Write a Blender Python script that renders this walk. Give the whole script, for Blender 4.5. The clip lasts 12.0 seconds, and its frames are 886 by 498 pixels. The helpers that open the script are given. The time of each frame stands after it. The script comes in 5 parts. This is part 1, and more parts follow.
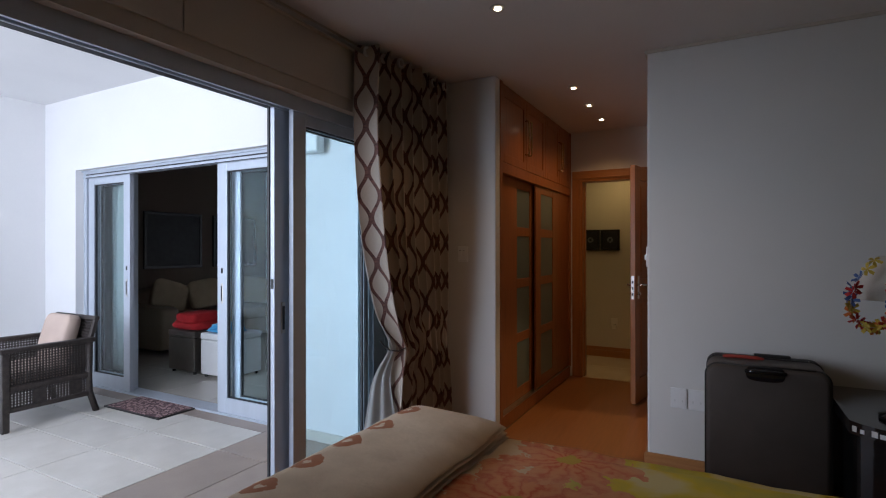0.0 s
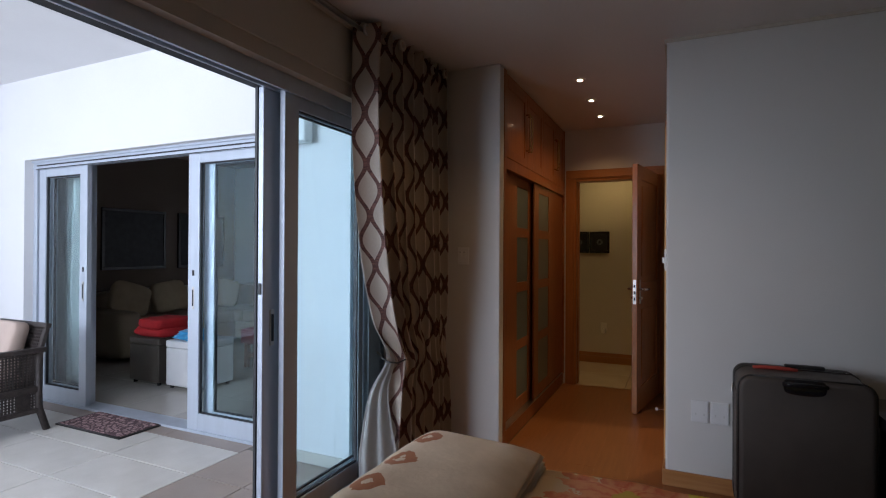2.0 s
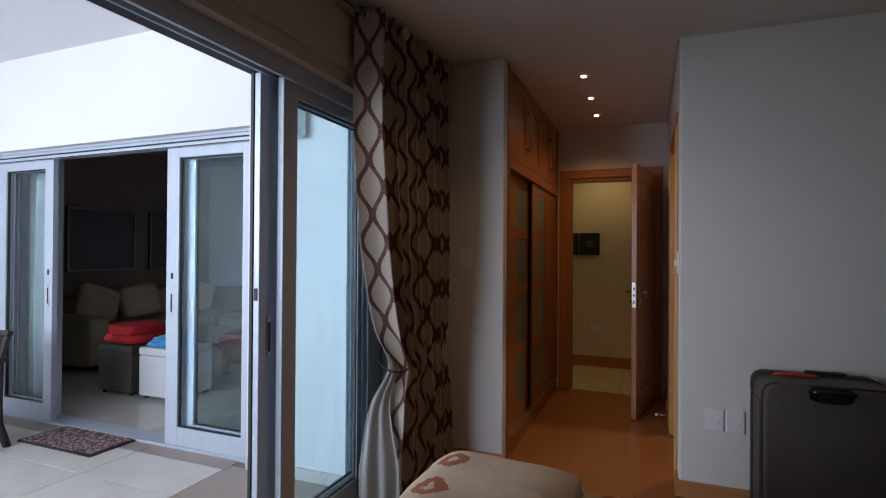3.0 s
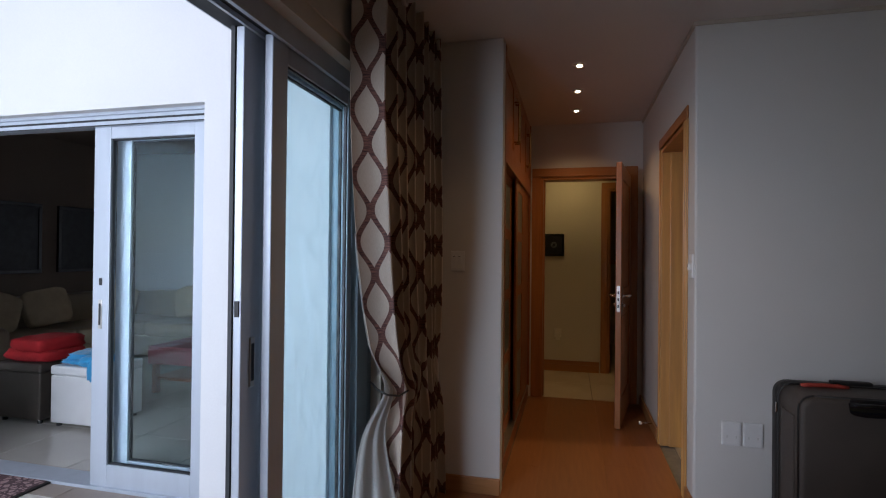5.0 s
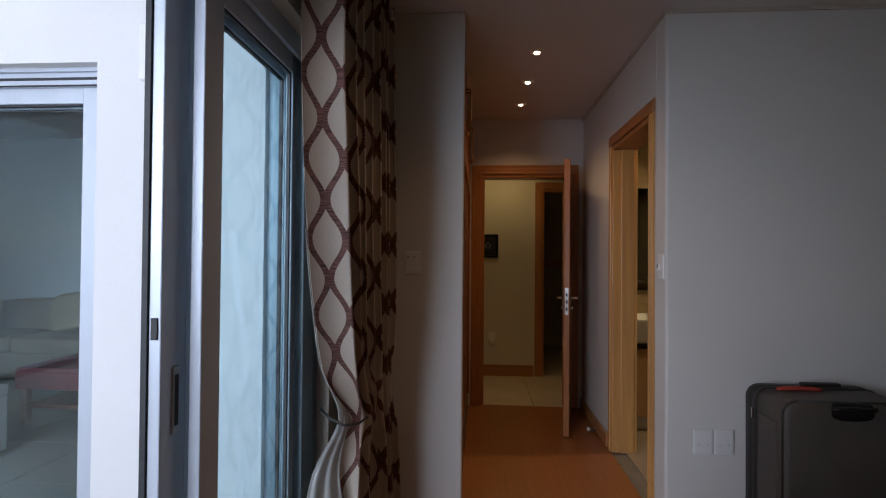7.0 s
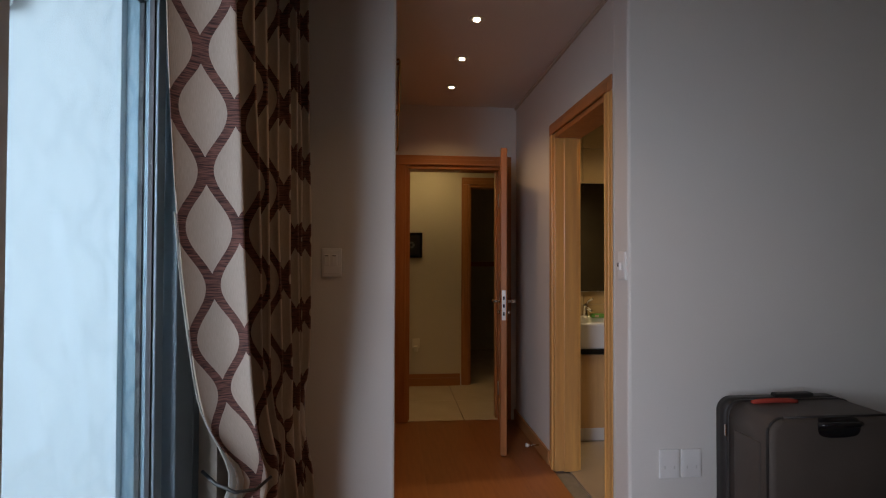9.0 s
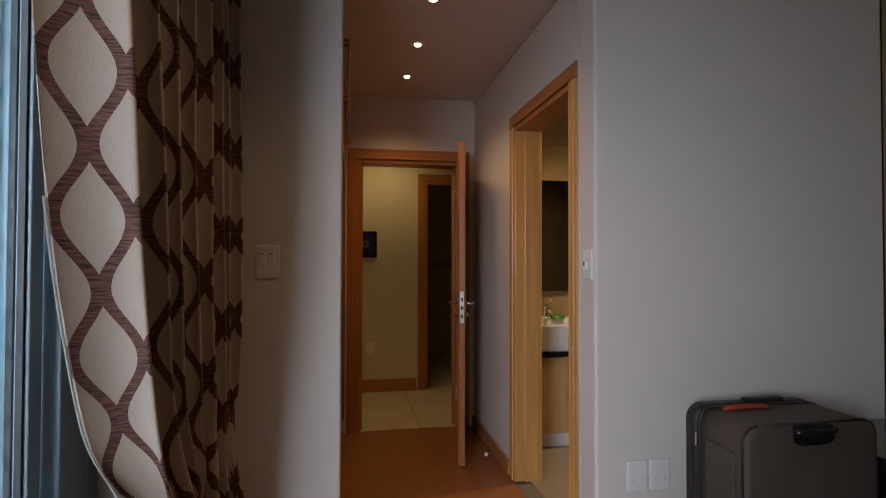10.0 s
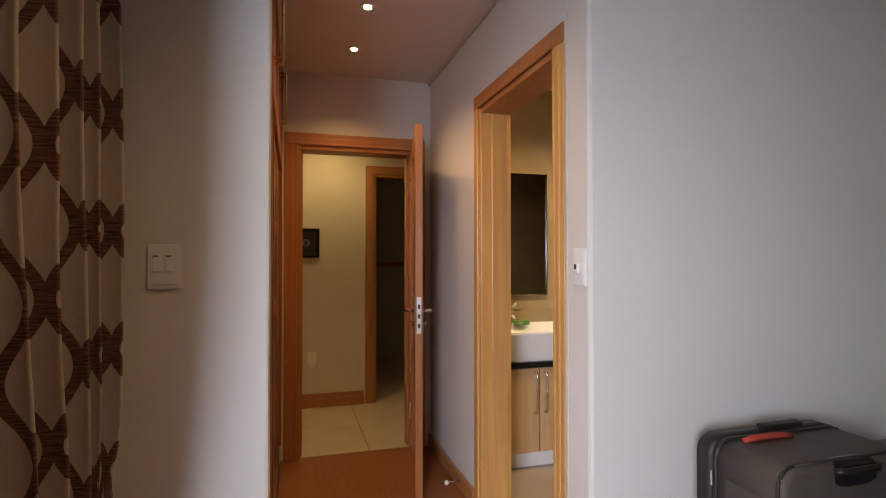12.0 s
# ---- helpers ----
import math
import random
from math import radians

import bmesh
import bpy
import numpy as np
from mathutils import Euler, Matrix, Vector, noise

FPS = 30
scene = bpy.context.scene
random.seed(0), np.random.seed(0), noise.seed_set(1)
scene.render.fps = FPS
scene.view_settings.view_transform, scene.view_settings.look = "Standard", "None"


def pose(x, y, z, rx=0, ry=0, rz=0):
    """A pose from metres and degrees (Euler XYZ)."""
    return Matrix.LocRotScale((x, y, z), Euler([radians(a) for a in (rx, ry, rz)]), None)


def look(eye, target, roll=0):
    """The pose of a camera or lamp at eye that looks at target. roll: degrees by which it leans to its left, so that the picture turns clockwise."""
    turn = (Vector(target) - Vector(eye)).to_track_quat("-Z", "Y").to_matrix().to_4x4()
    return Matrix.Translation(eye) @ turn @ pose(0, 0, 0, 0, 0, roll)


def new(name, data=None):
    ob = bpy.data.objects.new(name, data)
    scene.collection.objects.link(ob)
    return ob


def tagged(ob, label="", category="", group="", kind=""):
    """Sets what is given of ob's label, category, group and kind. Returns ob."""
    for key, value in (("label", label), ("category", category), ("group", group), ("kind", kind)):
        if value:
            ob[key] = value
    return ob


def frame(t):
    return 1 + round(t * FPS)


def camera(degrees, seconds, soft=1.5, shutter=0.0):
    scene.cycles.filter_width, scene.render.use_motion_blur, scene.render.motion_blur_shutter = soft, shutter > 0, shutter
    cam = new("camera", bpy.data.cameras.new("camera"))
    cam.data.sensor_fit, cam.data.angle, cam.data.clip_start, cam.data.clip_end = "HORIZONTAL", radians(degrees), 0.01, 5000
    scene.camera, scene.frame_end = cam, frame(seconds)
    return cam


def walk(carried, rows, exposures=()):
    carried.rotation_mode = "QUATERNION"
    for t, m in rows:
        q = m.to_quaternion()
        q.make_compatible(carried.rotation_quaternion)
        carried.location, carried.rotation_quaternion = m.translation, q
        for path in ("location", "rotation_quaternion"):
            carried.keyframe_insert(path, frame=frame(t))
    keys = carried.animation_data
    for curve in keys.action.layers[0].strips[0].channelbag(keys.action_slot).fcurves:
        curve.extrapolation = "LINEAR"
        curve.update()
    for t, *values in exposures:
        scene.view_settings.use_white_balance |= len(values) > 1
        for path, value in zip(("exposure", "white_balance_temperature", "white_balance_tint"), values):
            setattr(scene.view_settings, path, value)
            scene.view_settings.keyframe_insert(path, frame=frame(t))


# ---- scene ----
cam = camera(80.9, 12.0, soft=1.15)
METRES, EYE, TILT, LEAN, TURN = 2.6, 1.268, 0.0, 0.0, 28.3
ROWS = [
    (0.0, 0.0, 0.0, 0.0, 0.0, 0.05, 0.04),
    (0.5, -0.0158, 0.017, -0.0007, -0.59, 0.1, -0.06),
    (1.0, -0.0297, 0.0463, -0.005, -1.39, 0.19, -0.14),
    (1.5, -0.0519, 0.0775, -0.0035, -2.36, 0.23, -0.22),
    (2.0, -0.0776, 0.1094, -0.0012, -3.63, 0.25, -0.31),
    (2.5, -0.1065, 0.1435, -0.0012, -4.97, 0.35, -0.36),
    (4.5, -0.2215, 0.2935, 0.005, -12.42, 0.4, -0.51),
    (5.0, -0.246, 0.3363, 0.0035, -14.4, 0.45, -0.58),
    (5.5, -0.2728, 0.3774, 0.0044, -16.82, 0.54, -0.59),
    (6.0, -0.2933, 0.4137, 0.0039, -19.57, 0.62, -0.58),
    (6.5, -0.2952, 0.442, 0.0011, -21.98, 0.67, -0.61),
    (7.0, -0.288, 0.4856, -0.0005, -24.3, 0.76, -0.47),
    (9.0, -0.2333, 0.6564, -0.0054, -33.78, 0.98, -0.18),
    (9.5, -0.2153, 0.6855, -0.0092, -36.32, 1.06, -0.16),
    (10.0, -0.1855, 0.7147, -0.0084, -38.44, 1.06, -0.12),
    (10.5, -0.1594, 0.7401, -0.0072, -40.12, 1.07, -0.1),
    (11.0, -0.1374, 0.7713, -0.0073, -41.69, 1.0, -0.02),
    (11.5, -0.118, 0.8113, -0.0068, -43.02, 0.98, 0.03),
    (12.0, -0.1014, 0.8508, -0.0043, -44.52, 0.93, 0.04),
]
walk(cam, [(t, pose(0, 0, EYE, TILT, LEAN, TURN) @ pose(METRES * x, METRES * y, METRES * z, 90 + pitch, roll, yaw)) for t, x, y, z, yaw, pitch, roll in ROWS],
     [(0.0, 0.12, 6450, 9), (2.5, 0.1, 6450, 9), (5.5, 0.0, 6450, 9), (7.2, 0.0, 6500, 9), (8.8, 0.22, 6750, 10), (9.5, 0.38, 6900, 10), (10.5, 0.58, 7000, 10), (11.2, 0.95, 7000, 10), (12.0, 1.38, 7000, 10)])

# ---------------------------------------------------------------- light
world = bpy.data.worlds.new("sky")
scene.world = world
world.use_nodes = True
wn = world.node_tree
sky = wn.nodes.new("ShaderNodeTexSky")
sky.sky_type, sky.sun_disc = "NISHITA", False
sky.sun_elevation, sky.sun_rotation = radians(50), radians(60)
wn.links.new(sky.outputs[0], wn.nodes["Background"].inputs[0])
wn.nodes["Background"].inputs[1].default_value = 0.06
sun = new("sun", bpy.data.lights.new("sun", "SUN"))
sun.data.energy, sun.data.angle, sun.data.color = 3.0, radians(0.5), (1, 0.95, 0.88)
sun.matrix_world = look((10, 5.8, 13.8), (0, 0, 0))


def area_lamp(name, eye, target, sx, sy, watts, color):
    ob = new(name, bpy.data.lights.new(name, "AREA"))
    ob.data.shape, ob.data.size, ob.data.size_y = "RECTANGLE", sx, sy
    ob.data.energy, ob.data.color = watts, color
    ob.matrix_world = look(eye, target)
    return ob


# daylight of the open side of the terrace, behind the walker
area_lamp("terrace_daylight", (-3.90, -1.72, 1.80), (-3.90, 5.0, 1.80), 2.5, 1.8, 200, (0.73, 0.80, 0.98))
# fill lamp added on an unseen west side to brighten the bedroom
area_lamp("terrace_fill_west", (-6.22, 0.02, 1.345), (0.0, 0.02, 1.345), 3.4, 2.74, 34, (0.73, 0.80, 0.98))


def spot_lamp(x, y, z, watts, color=(1, 0.62, 0.30), size=130):
    ob = new("downlight_lamp", bpy.data.lights.new("downlight_lamp", "SPOT"))
    ob.data.energy, ob.data.color, ob.data.spot_size, ob.data.spot_blend = watts, color, radians(size), 0.8
    ob.data.shadow_soft_size = 0.03
    ob.matrix_world = look((x, y, z), (x, y, 0))


DOWNLIGHTS = [(-0.95, 2.32), (-0.94, 3.72), (-0.945, 4.23), (-0.95, 4.74)]
CEIL = 2.43
for x, y in DOWNLIGHTS:
    spot_lamp(x, y, CEIL - 0.035, 7 if y < 3 else 6.5, (1, 0.60, 0.29))
spot_lamp(-1.0, 5.85, CEIL - 0.03, 9, (1, 0.70, 0.32), 150)
spot_lamp(0.15, 4.25, CEIL - 0.03, 40, (1, 0.72, 0.38), 140)


# ---------------------------------------------------------------- materials
def material(name, color, rough=0.6, metal=0.0, scale=8.0, vary=0.08, bump=0.0, bump_scale=80.0, stretch=(1, 1, 1),
             color2=None, piece=0.0, coat=0.0, spec=0.5, sheen=0.0, rough_vary=0.0):
    """A surface with broad stains, fine grain and relief, at the size of the world."""
    m = bpy.data.materials.new(name)
    m.use_nodes = True
    n, l = m.node_tree.nodes, m.node_tree.links
    b = n["Principled BSDF"]
    co = n.new("ShaderNodeTexCoord")
    mp = n.new("ShaderNodeMapping")
    mp.inputs["Scale"].default_value = stretch
    l.new(co.outputs["Object"], mp.inputs["Vector"])
    big = n.new("ShaderNodeTexNoise")
    big.inputs["Scale"].default_value, big.inputs["Detail"].default_value = scale, 5
    l.new(mp.outputs[0], big.inputs["Vector"])
    fine = n.new("ShaderNodeTexNoise")
    fine.inputs["Scale"].default_value, fine.inputs["Detail"].default_value = bump_scale, 4
    l.new(mp.outputs[0], fine.inputs["Vector"])
    ramp = n.new("ShaderNodeValToRGB")
    c2 = color2 or tuple(c * (1 - vary * 2) for c in color)
    ramp.color_ramp.elements[0].color, ramp.color_ramp.elements[1].color = (*c2, 1), (*color, 1)
    ramp.color_ramp.elements[0].position, ramp.color_ramp.elements[1].position = 0.3, 0.65
    l.new(big.outputs[0], ramp.inputs[0])
    hsv = n.new("ShaderNodeHueSaturation")
    l.new(ramp.outputs[0], hsv.inputs["Color"])
    val = n.new("ShaderNodeMapRange")
    val.inputs["To Min"].default_value, val.inputs["To Max"].default_value = 1 - vary, 1 + vary
    l.new(fine.outputs[0], val.inputs["Value"])
    last = val.outputs[0]
    if piece:
        info = n.new("ShaderNodeObjectInfo")
        pr = n.new("ShaderNodeMapRange")
        pr.inputs["To Min"].default_value, pr.inputs["To Max"].default_value = 1 - piece, 1 + piece
        l.new(info.outputs["Random"], pr.inputs["Value"])
        mul = n.new("ShaderNodeMath")
        mul.operation = "MULTIPLY"
        l.new(last, mul.inputs[0])
        l.new(pr.outputs[0], mul.inputs[1])
        last = mul.outputs[0]
    l.new(last, hsv.inputs["Value"])
    l.new(hsv.outputs[0], b.inputs["Base Color"])
    b.inputs["Roughness"].default_value, b.inputs["Metallic"].default_value = rough, metal
    if rough_vary:
        rr = n.new("ShaderNodeMapRange")
        rr.inputs["To Min"].default_value, rr.inputs["To Max"].default_value = rough - rough_vary, rough + rough_vary
        l.new(big.outputs[0], rr.inputs["Value"])
        l.new(rr.outputs[0], b.inputs["Roughness"])
    b.inputs["Specular IOR Level"].default_value = spec
    b.inputs["Coat Weight"].default_value = coat
    b.inputs["Coat Roughness"].default_value = 0.15
    b.inputs["Sheen Weight"].default_value = sheen
    if bump:
        bp = n.new("ShaderNodeBump")
        bp.inputs["Strength"].default_value, bp.inputs["Distance"].default_value = bump, 0.004
        l.new(fine.outputs[0], bp.inputs["Height"])
        l.new(bp.outputs[0], b.inputs["Normal"])
    return m


def glow(name, color, strength):
    m = bpy.data.materials.new(name)
    m.use_nodes = True
    b = m.node_tree.nodes["Principled BSDF"]
    b.inputs["Base Color"].default_value = (*color, 1)
    b.inputs["Emission Color"].default_value = (*color, 1)
    b.inputs["Emission Strength"].default_value = strength
    return m


def glass_material(name, color=(0.93, 0.97, 0.97), rough=0.0):
    m = bpy.data.materials.new(name)
    m.use_nodes = True
    b = m.node_tree.nodes["Principled BSDF"]
    b.inputs["Base Color"].default_value = (*color, 1)
    b.inputs["Roughness"].default_value = rough
    b.inputs["Transmission Weight"].default_value = 1.0
    b.inputs["IOR"].default_value = 1.28
    return m


wall_paint = material("wall_paint", (0.69, 0.675, 0.645), 0.75, scale=1.3, vary=0.025, bump=0.12, bump_scale=160, spec=0.3)
cream_paint = material("cream_paint", (0.66, 0.60, 0.46), 0.75, scale=1.5, vary=0.03, bump=0.12, bump_scale=160, spec=0.3)
# olive-beige, taken darker so these walls bounce less light into the room
head_paint_dimmed = material("head_paint_dimmed", (0.24, 0.195, 0.12), 0.75, scale=1.3, vary=0.03, bump=0.12, bump_scale=160, spec=0.3)
lintel_paint = material("lintel_paint", (0.55, 0.49, 0.41), 0.7, scale=1.5, vary=0.03, bump=0.1, bump_scale=140, spec=0.3)
terrace_paint = material("terrace_paint", (0.74, 0.74, 0.745), 0.8, scale=0.9, vary=0.03, bump=0.2, bump_scale=120, spec=0.25)
ceiling_paint = material("ceiling_paint", (0.70, 0.66, 0.63), 0.85, scale=0.8, vary=0.025, bump=0.06, bump_scale=120, spec=0.2)
# lounge walls and ceiling: the indoor shade is put into this dark colour
lounge_shade_paint = material("lounge_shade_paint", (0.21, 0.165, 0.135), 0.8, scale=1.0, vary=0.04, bump=0.1, spec=0.2)
oak_floor = material("oak_floor", (0.30, 0.118, 0.042), 0.30, scale=5, vary=0.12, bump=0.04, bump_scale=55, stretch=(9, 0.8, 1),
                     color2=(0.24, 0.088, 0.030), piece=0.05, spec=0.5, rough_vary=0.05)
grey_joint = material("grey_joint", (0.20, 0.18, 0.16), 0.9, scale=20, vary=0.1)
wardrobe_wood = material("wardrobe_wood", (0.32, 0.112, 0.037), 0.34, scale=4, vary=0.10, bump=0.05, bump_scale=45, stretch=(9, 9, 0.7),
                         color2=(0.24, 0.076, 0.024), coat=0.15, piece=0.03)
door_wood = material("door_wood", (0.43, 0.175, 0.058), 0.38, scale=4, vary=0.10, bump=0.05, bump_scale=45, stretch=(9, 9, 0.7),
                     color2=(0.34, 0.125, 0.038), coat=0.1)
door_wood_across = material("door_wood_across", (0.41, 0.165, 0.055), 0.38, scale=4, vary=0.10, bump=0.05, bump_scale=45,
                            stretch=(0.7, 9, 9), color2=(0.38, 0.155, 0.05), coat=0.1)
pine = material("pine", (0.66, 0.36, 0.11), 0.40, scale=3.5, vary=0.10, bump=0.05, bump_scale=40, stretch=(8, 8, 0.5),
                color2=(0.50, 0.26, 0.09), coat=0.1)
skirting_wood = material("skirting_wood", (0.46, 0.22, 0.085), 0.42, scale=4, vary=0.1, bump=0.05, bump_scale=45, stretch=(0.8, 0.8, 9),
                         color2=(0.36, 0.155, 0.05))
aluminium = material("aluminium", (0.50, 0.55, 0.62), 0.42, metal=0.3, scale=12, vary=0.04, bump=0.03, bump_scale=240, stretch=(1, 1, 0.1))
# shade and glass tint put into the colour of jambs and far stiles
shaded_aluminium = material("shaded_aluminium", (0.23, 0.31, 0.36), 0.45, metal=0.3, scale=12, vary=0.05, bump=0.03, bump_scale=240, stretch=(1, 1, 0.1))
dark_seal = material("dark_seal", (0.02, 0.022, 0.026), 0.6, scale=30, vary=0.2)
clear_glass = glass_material("clear_glass", (0.82, 0.935, 0.96))
frosted_glass = material("frosted_glass", (0.13, 0.165, 0.15), 0.28, scale=3, vary=0.06, bump=0.05, bump_scale=200, spec=0.6)
chrome = material("chrome", (0.75, 0.74, 0.72), 0.16, metal=1.0, scale=20, vary=0.03)
steel = material("steel", (0.62, 0.60, 0.57), 0.32, metal=1.0, scale=20, vary=0.05)
dark_steel = material("dark_steel", (0.10, 0.10, 0.10), 0.3, metal=1.0, scale=20, vary=0.05)
white_plastic = material("white_plastic", (0.78, 0.78, 0.77), 0.35, scale=6, vary=0.02)
cream_plastic = material("cream_plastic", (0.80, 0.75, 0.62), 0.35, scale=6, vary=0.02)
black_plastic = material("black_plastic", (0.012, 0.012, 0.014), 0.18, scale=10, vary=0.2, spec=0.6)
black_lacquer = material("black_lacquer", (0.012, 0.012, 0.013), 0.14, scale=6, vary=0.15, coat=0.4)
case_fabric = material("case_fabric", (0.085, 0.070, 0.060), 0.55, scale=5, vary=0.10, bump=0.35, bump_scale=700, spec=0.4)
case_trim = material("case_trim", (0.02, 0.018, 0.017), 0.5, scale=20, vary=0.2)
red_fabric = material("red_fabric", (0.40, 0.008, 0.012), 0.85, scale=14, vary=0.10, bump=0.6, bump_scale=260)
orange_strap = material("orange_strap", (0.42, 0.05, 0.03), 0.7, scale=20, vary=0.1, bump=0.3, bump_scale=500)
blue_fabric = material("blue_fabric", (0.03, 0.32, 0.62), 0.85, scale=14, vary=0.14, bump=0.6, bump_scale=260, sheen=0.3)
brown_leather = material("brown_leather", (0.075, 0.062, 0.052), 0.33, scale=6, vary=0.12, bump=0.3, bump_scale=220)
white_leather = material("white_leather", (0.68, 0.68, 0.68), 0.38, scale=6, vary=0.04, bump=0.25, bump_scale=220)
sofa_leather = material("sofa_leather", (0.33, 0.26, 0.18), 0.42, scale=4, vary=0.06, bump=0.25, bump_scale=160)
tan_fabric = material("tan_fabric", (0.42, 0.33, 0.22), 0.85, scale=9, vary=0.08, bump=0.4, bump_scale=340)
maroon_cloth = material("maroon_cloth", (0.24, 0.045, 0.055), 0.8, scale=9, vary=0.1, bump=0.3, bump_scale=300)
rust_wood = material("rust_wood", (0.26, 0.085, 0.04), 0.5, scale=6, vary=0.12, stretch=(1, 6, 6))
wicker = material("wicker", (0.045, 0.034, 0.030), 0.5, scale=30, vary=0.25, bump=0.6, bump_scale=320)
cushion_cream = material("cushion_cream", (0.48, 0.37, 0.31), 0.85, scale=6, vary=0.04, bump=0.3, bump_scale=420)
tile_light = material("tile_light", (0.60, 0.57, 0.52), 0.45, scale=3.5, vary=0.06, bump=0.05, bump_scale=90, piece=0.04, color2=(0.50, 0.47, 0.42))
tile_dark = material("tile_dark", (0.33, 0.27, 0.23), 0.5, scale=3.5, vary=0.08, bump=0.06, bump_scale=90, piece=0.05, color2=(0.27, 0.22, 0.19))
tile_cream = material("tile_cream", (0.62, 0.54, 0.39), 0.22, scale=2.5, vary=0.05, piece=0.03, color2=(0.55, 0.47, 0.33))
tile_lounge = material("tile_lounge", (0.46, 0.43, 0.39), 0.16, scale=2.5, vary=0.05, piece=0.03)
tile_bath = material("tile_bath", (0.38, 0.28, 0.16), 0.25, scale=4, vary=0.08, piece=0.05, color2=(0.30, 0.215, 0.12))
# dark colour of the added panel that the bathroom mirror reflects
mirror_dark_panel = material("mirror_dark_panel", (0.085, 0.07, 0.048), 0.3, scale=4, vary=0.12, color2=(0.06, 0.05, 0.036))
ceramic = material("ceramic", (0.80, 0.80, 0.80), 0.12, scale=4, vary=0.01, coat=0.4)
granite = material("granite", (0.018, 0.018, 0.02), 0.15, scale=120, vary=0.4)
vanity_wood = material("vanity_wood", (0.56, 0.37, 0.19), 0.42, scale=3.5, vary=0.08, stretch=(8, 8, 0.6), color2=(0.46, 0.29, 0.14))
mirror_glass = material("mirror_glass", (0.62, 0.64, 0.63), 0.03, metal=1.0, scale=2, vary=0.01)
dark_picture = material("dark_picture", (0.016, 0.018, 0.021), 0.35, scale=14, vary=0.3, color2=(0.006, 0.006, 0.008))
picture_motif = material("picture_motif", (0.15, 0.16, 0.16), 0.5, scale=40, vary=0.3)
green_pack = material("green_pack", (0.10, 0.32, 0.06), 0.4, scale=20, vary=0.15)
brass = material("brass", (0.62, 0.45, 0.22), 0.25, metal=1.0, scale=14, vary=0.06)
lining = material("lining", (0.66, 0.66, 0.64), 0.85, scale=8, vary=0.03, bump=0.3, bump_scale=420)
sheer = material("sheer", (0.46, 0.46, 0.43), 0.85, scale=8, vary=0.06, bump=0.3, bump_scale=420)
def translucent(m, share):
    """Thin cloth: part of the light goes through it."""
    n, l = m.node_tree.nodes, m.node_tree.links
    b = n["Principled BSDF"]
    t = n.new("ShaderNodeBsdfTranslucent")
    l.new(b.inputs["Base Color"].links[0].from_socket, t.inputs["Color"])
    mx = n.new("ShaderNodeMixShader")
    mx.inputs[0].default_value = share
    l.new(b.outputs[0], mx.inputs[1])
    l.new(t.outputs[0], mx.inputs[2])
    l.new(mx.outputs[0], n["Material Output"].inputs["Surface"])


translucent(lining, 0.5)
shade_cloth = material("shade_cloth", (0.62, 0.58, 0.52), 0.8, scale=8, vary=0.03, bump=0.3, bump_scale=500)
earth = material("earth", (0.10, 0.10, 0.08), 0.95, scale=0.3, vary=0.15, bump=0.3, bump_scale=6)
lamp_face = glow("lamp_face", (1.0, 0.84, 0.62), 14)
PETALS = [material("petal_" + n, c, 0.7, scale=40, vary=0.12, sheen=0.3) for n, c in
          (("red", (0.62, 0.03, 0.03)), ("yellow", (0.72, 0.52, 0.06)), ("orange", (0.72, 0.20, 0.03)), ("blue", (0.07, 0.14, 0.36)), ("white", (0.7, 0.66, 0.62)))]


def math_node(m, op, a, b=None, c=None):
    nd = m.node_tree.nodes.new("ShaderNodeMath")
    nd.operation = op
    for i, v in enumerate((a, b, c)):
        if v is None:
            continue
        if isinstance(v, (int, float)):
            nd.inputs[i].default_value = v
        else:
            m.node_tree.links.new(v, nd.inputs[i])
    return nd.outputs[0]


def mix_node(m, fac, c1, c2):
    nd = m.node_tree.nodes.new("ShaderNodeMix")
    nd.data_type = "RGBA"
    l = m.node_tree.links
    if isinstance(fac, (int, float)):
        nd.inputs["Factor"].default_value = fac
    else:
        l.new(fac, nd.inputs["Factor"])
    for sock, v in ((nd.inputs[6], c1), (nd.inputs[7], c2)):
        if isinstance(v, tuple):
            sock.default_value = (*v, 1)
        else:
            l.new(v, sock)
    return nd.outputs[2]


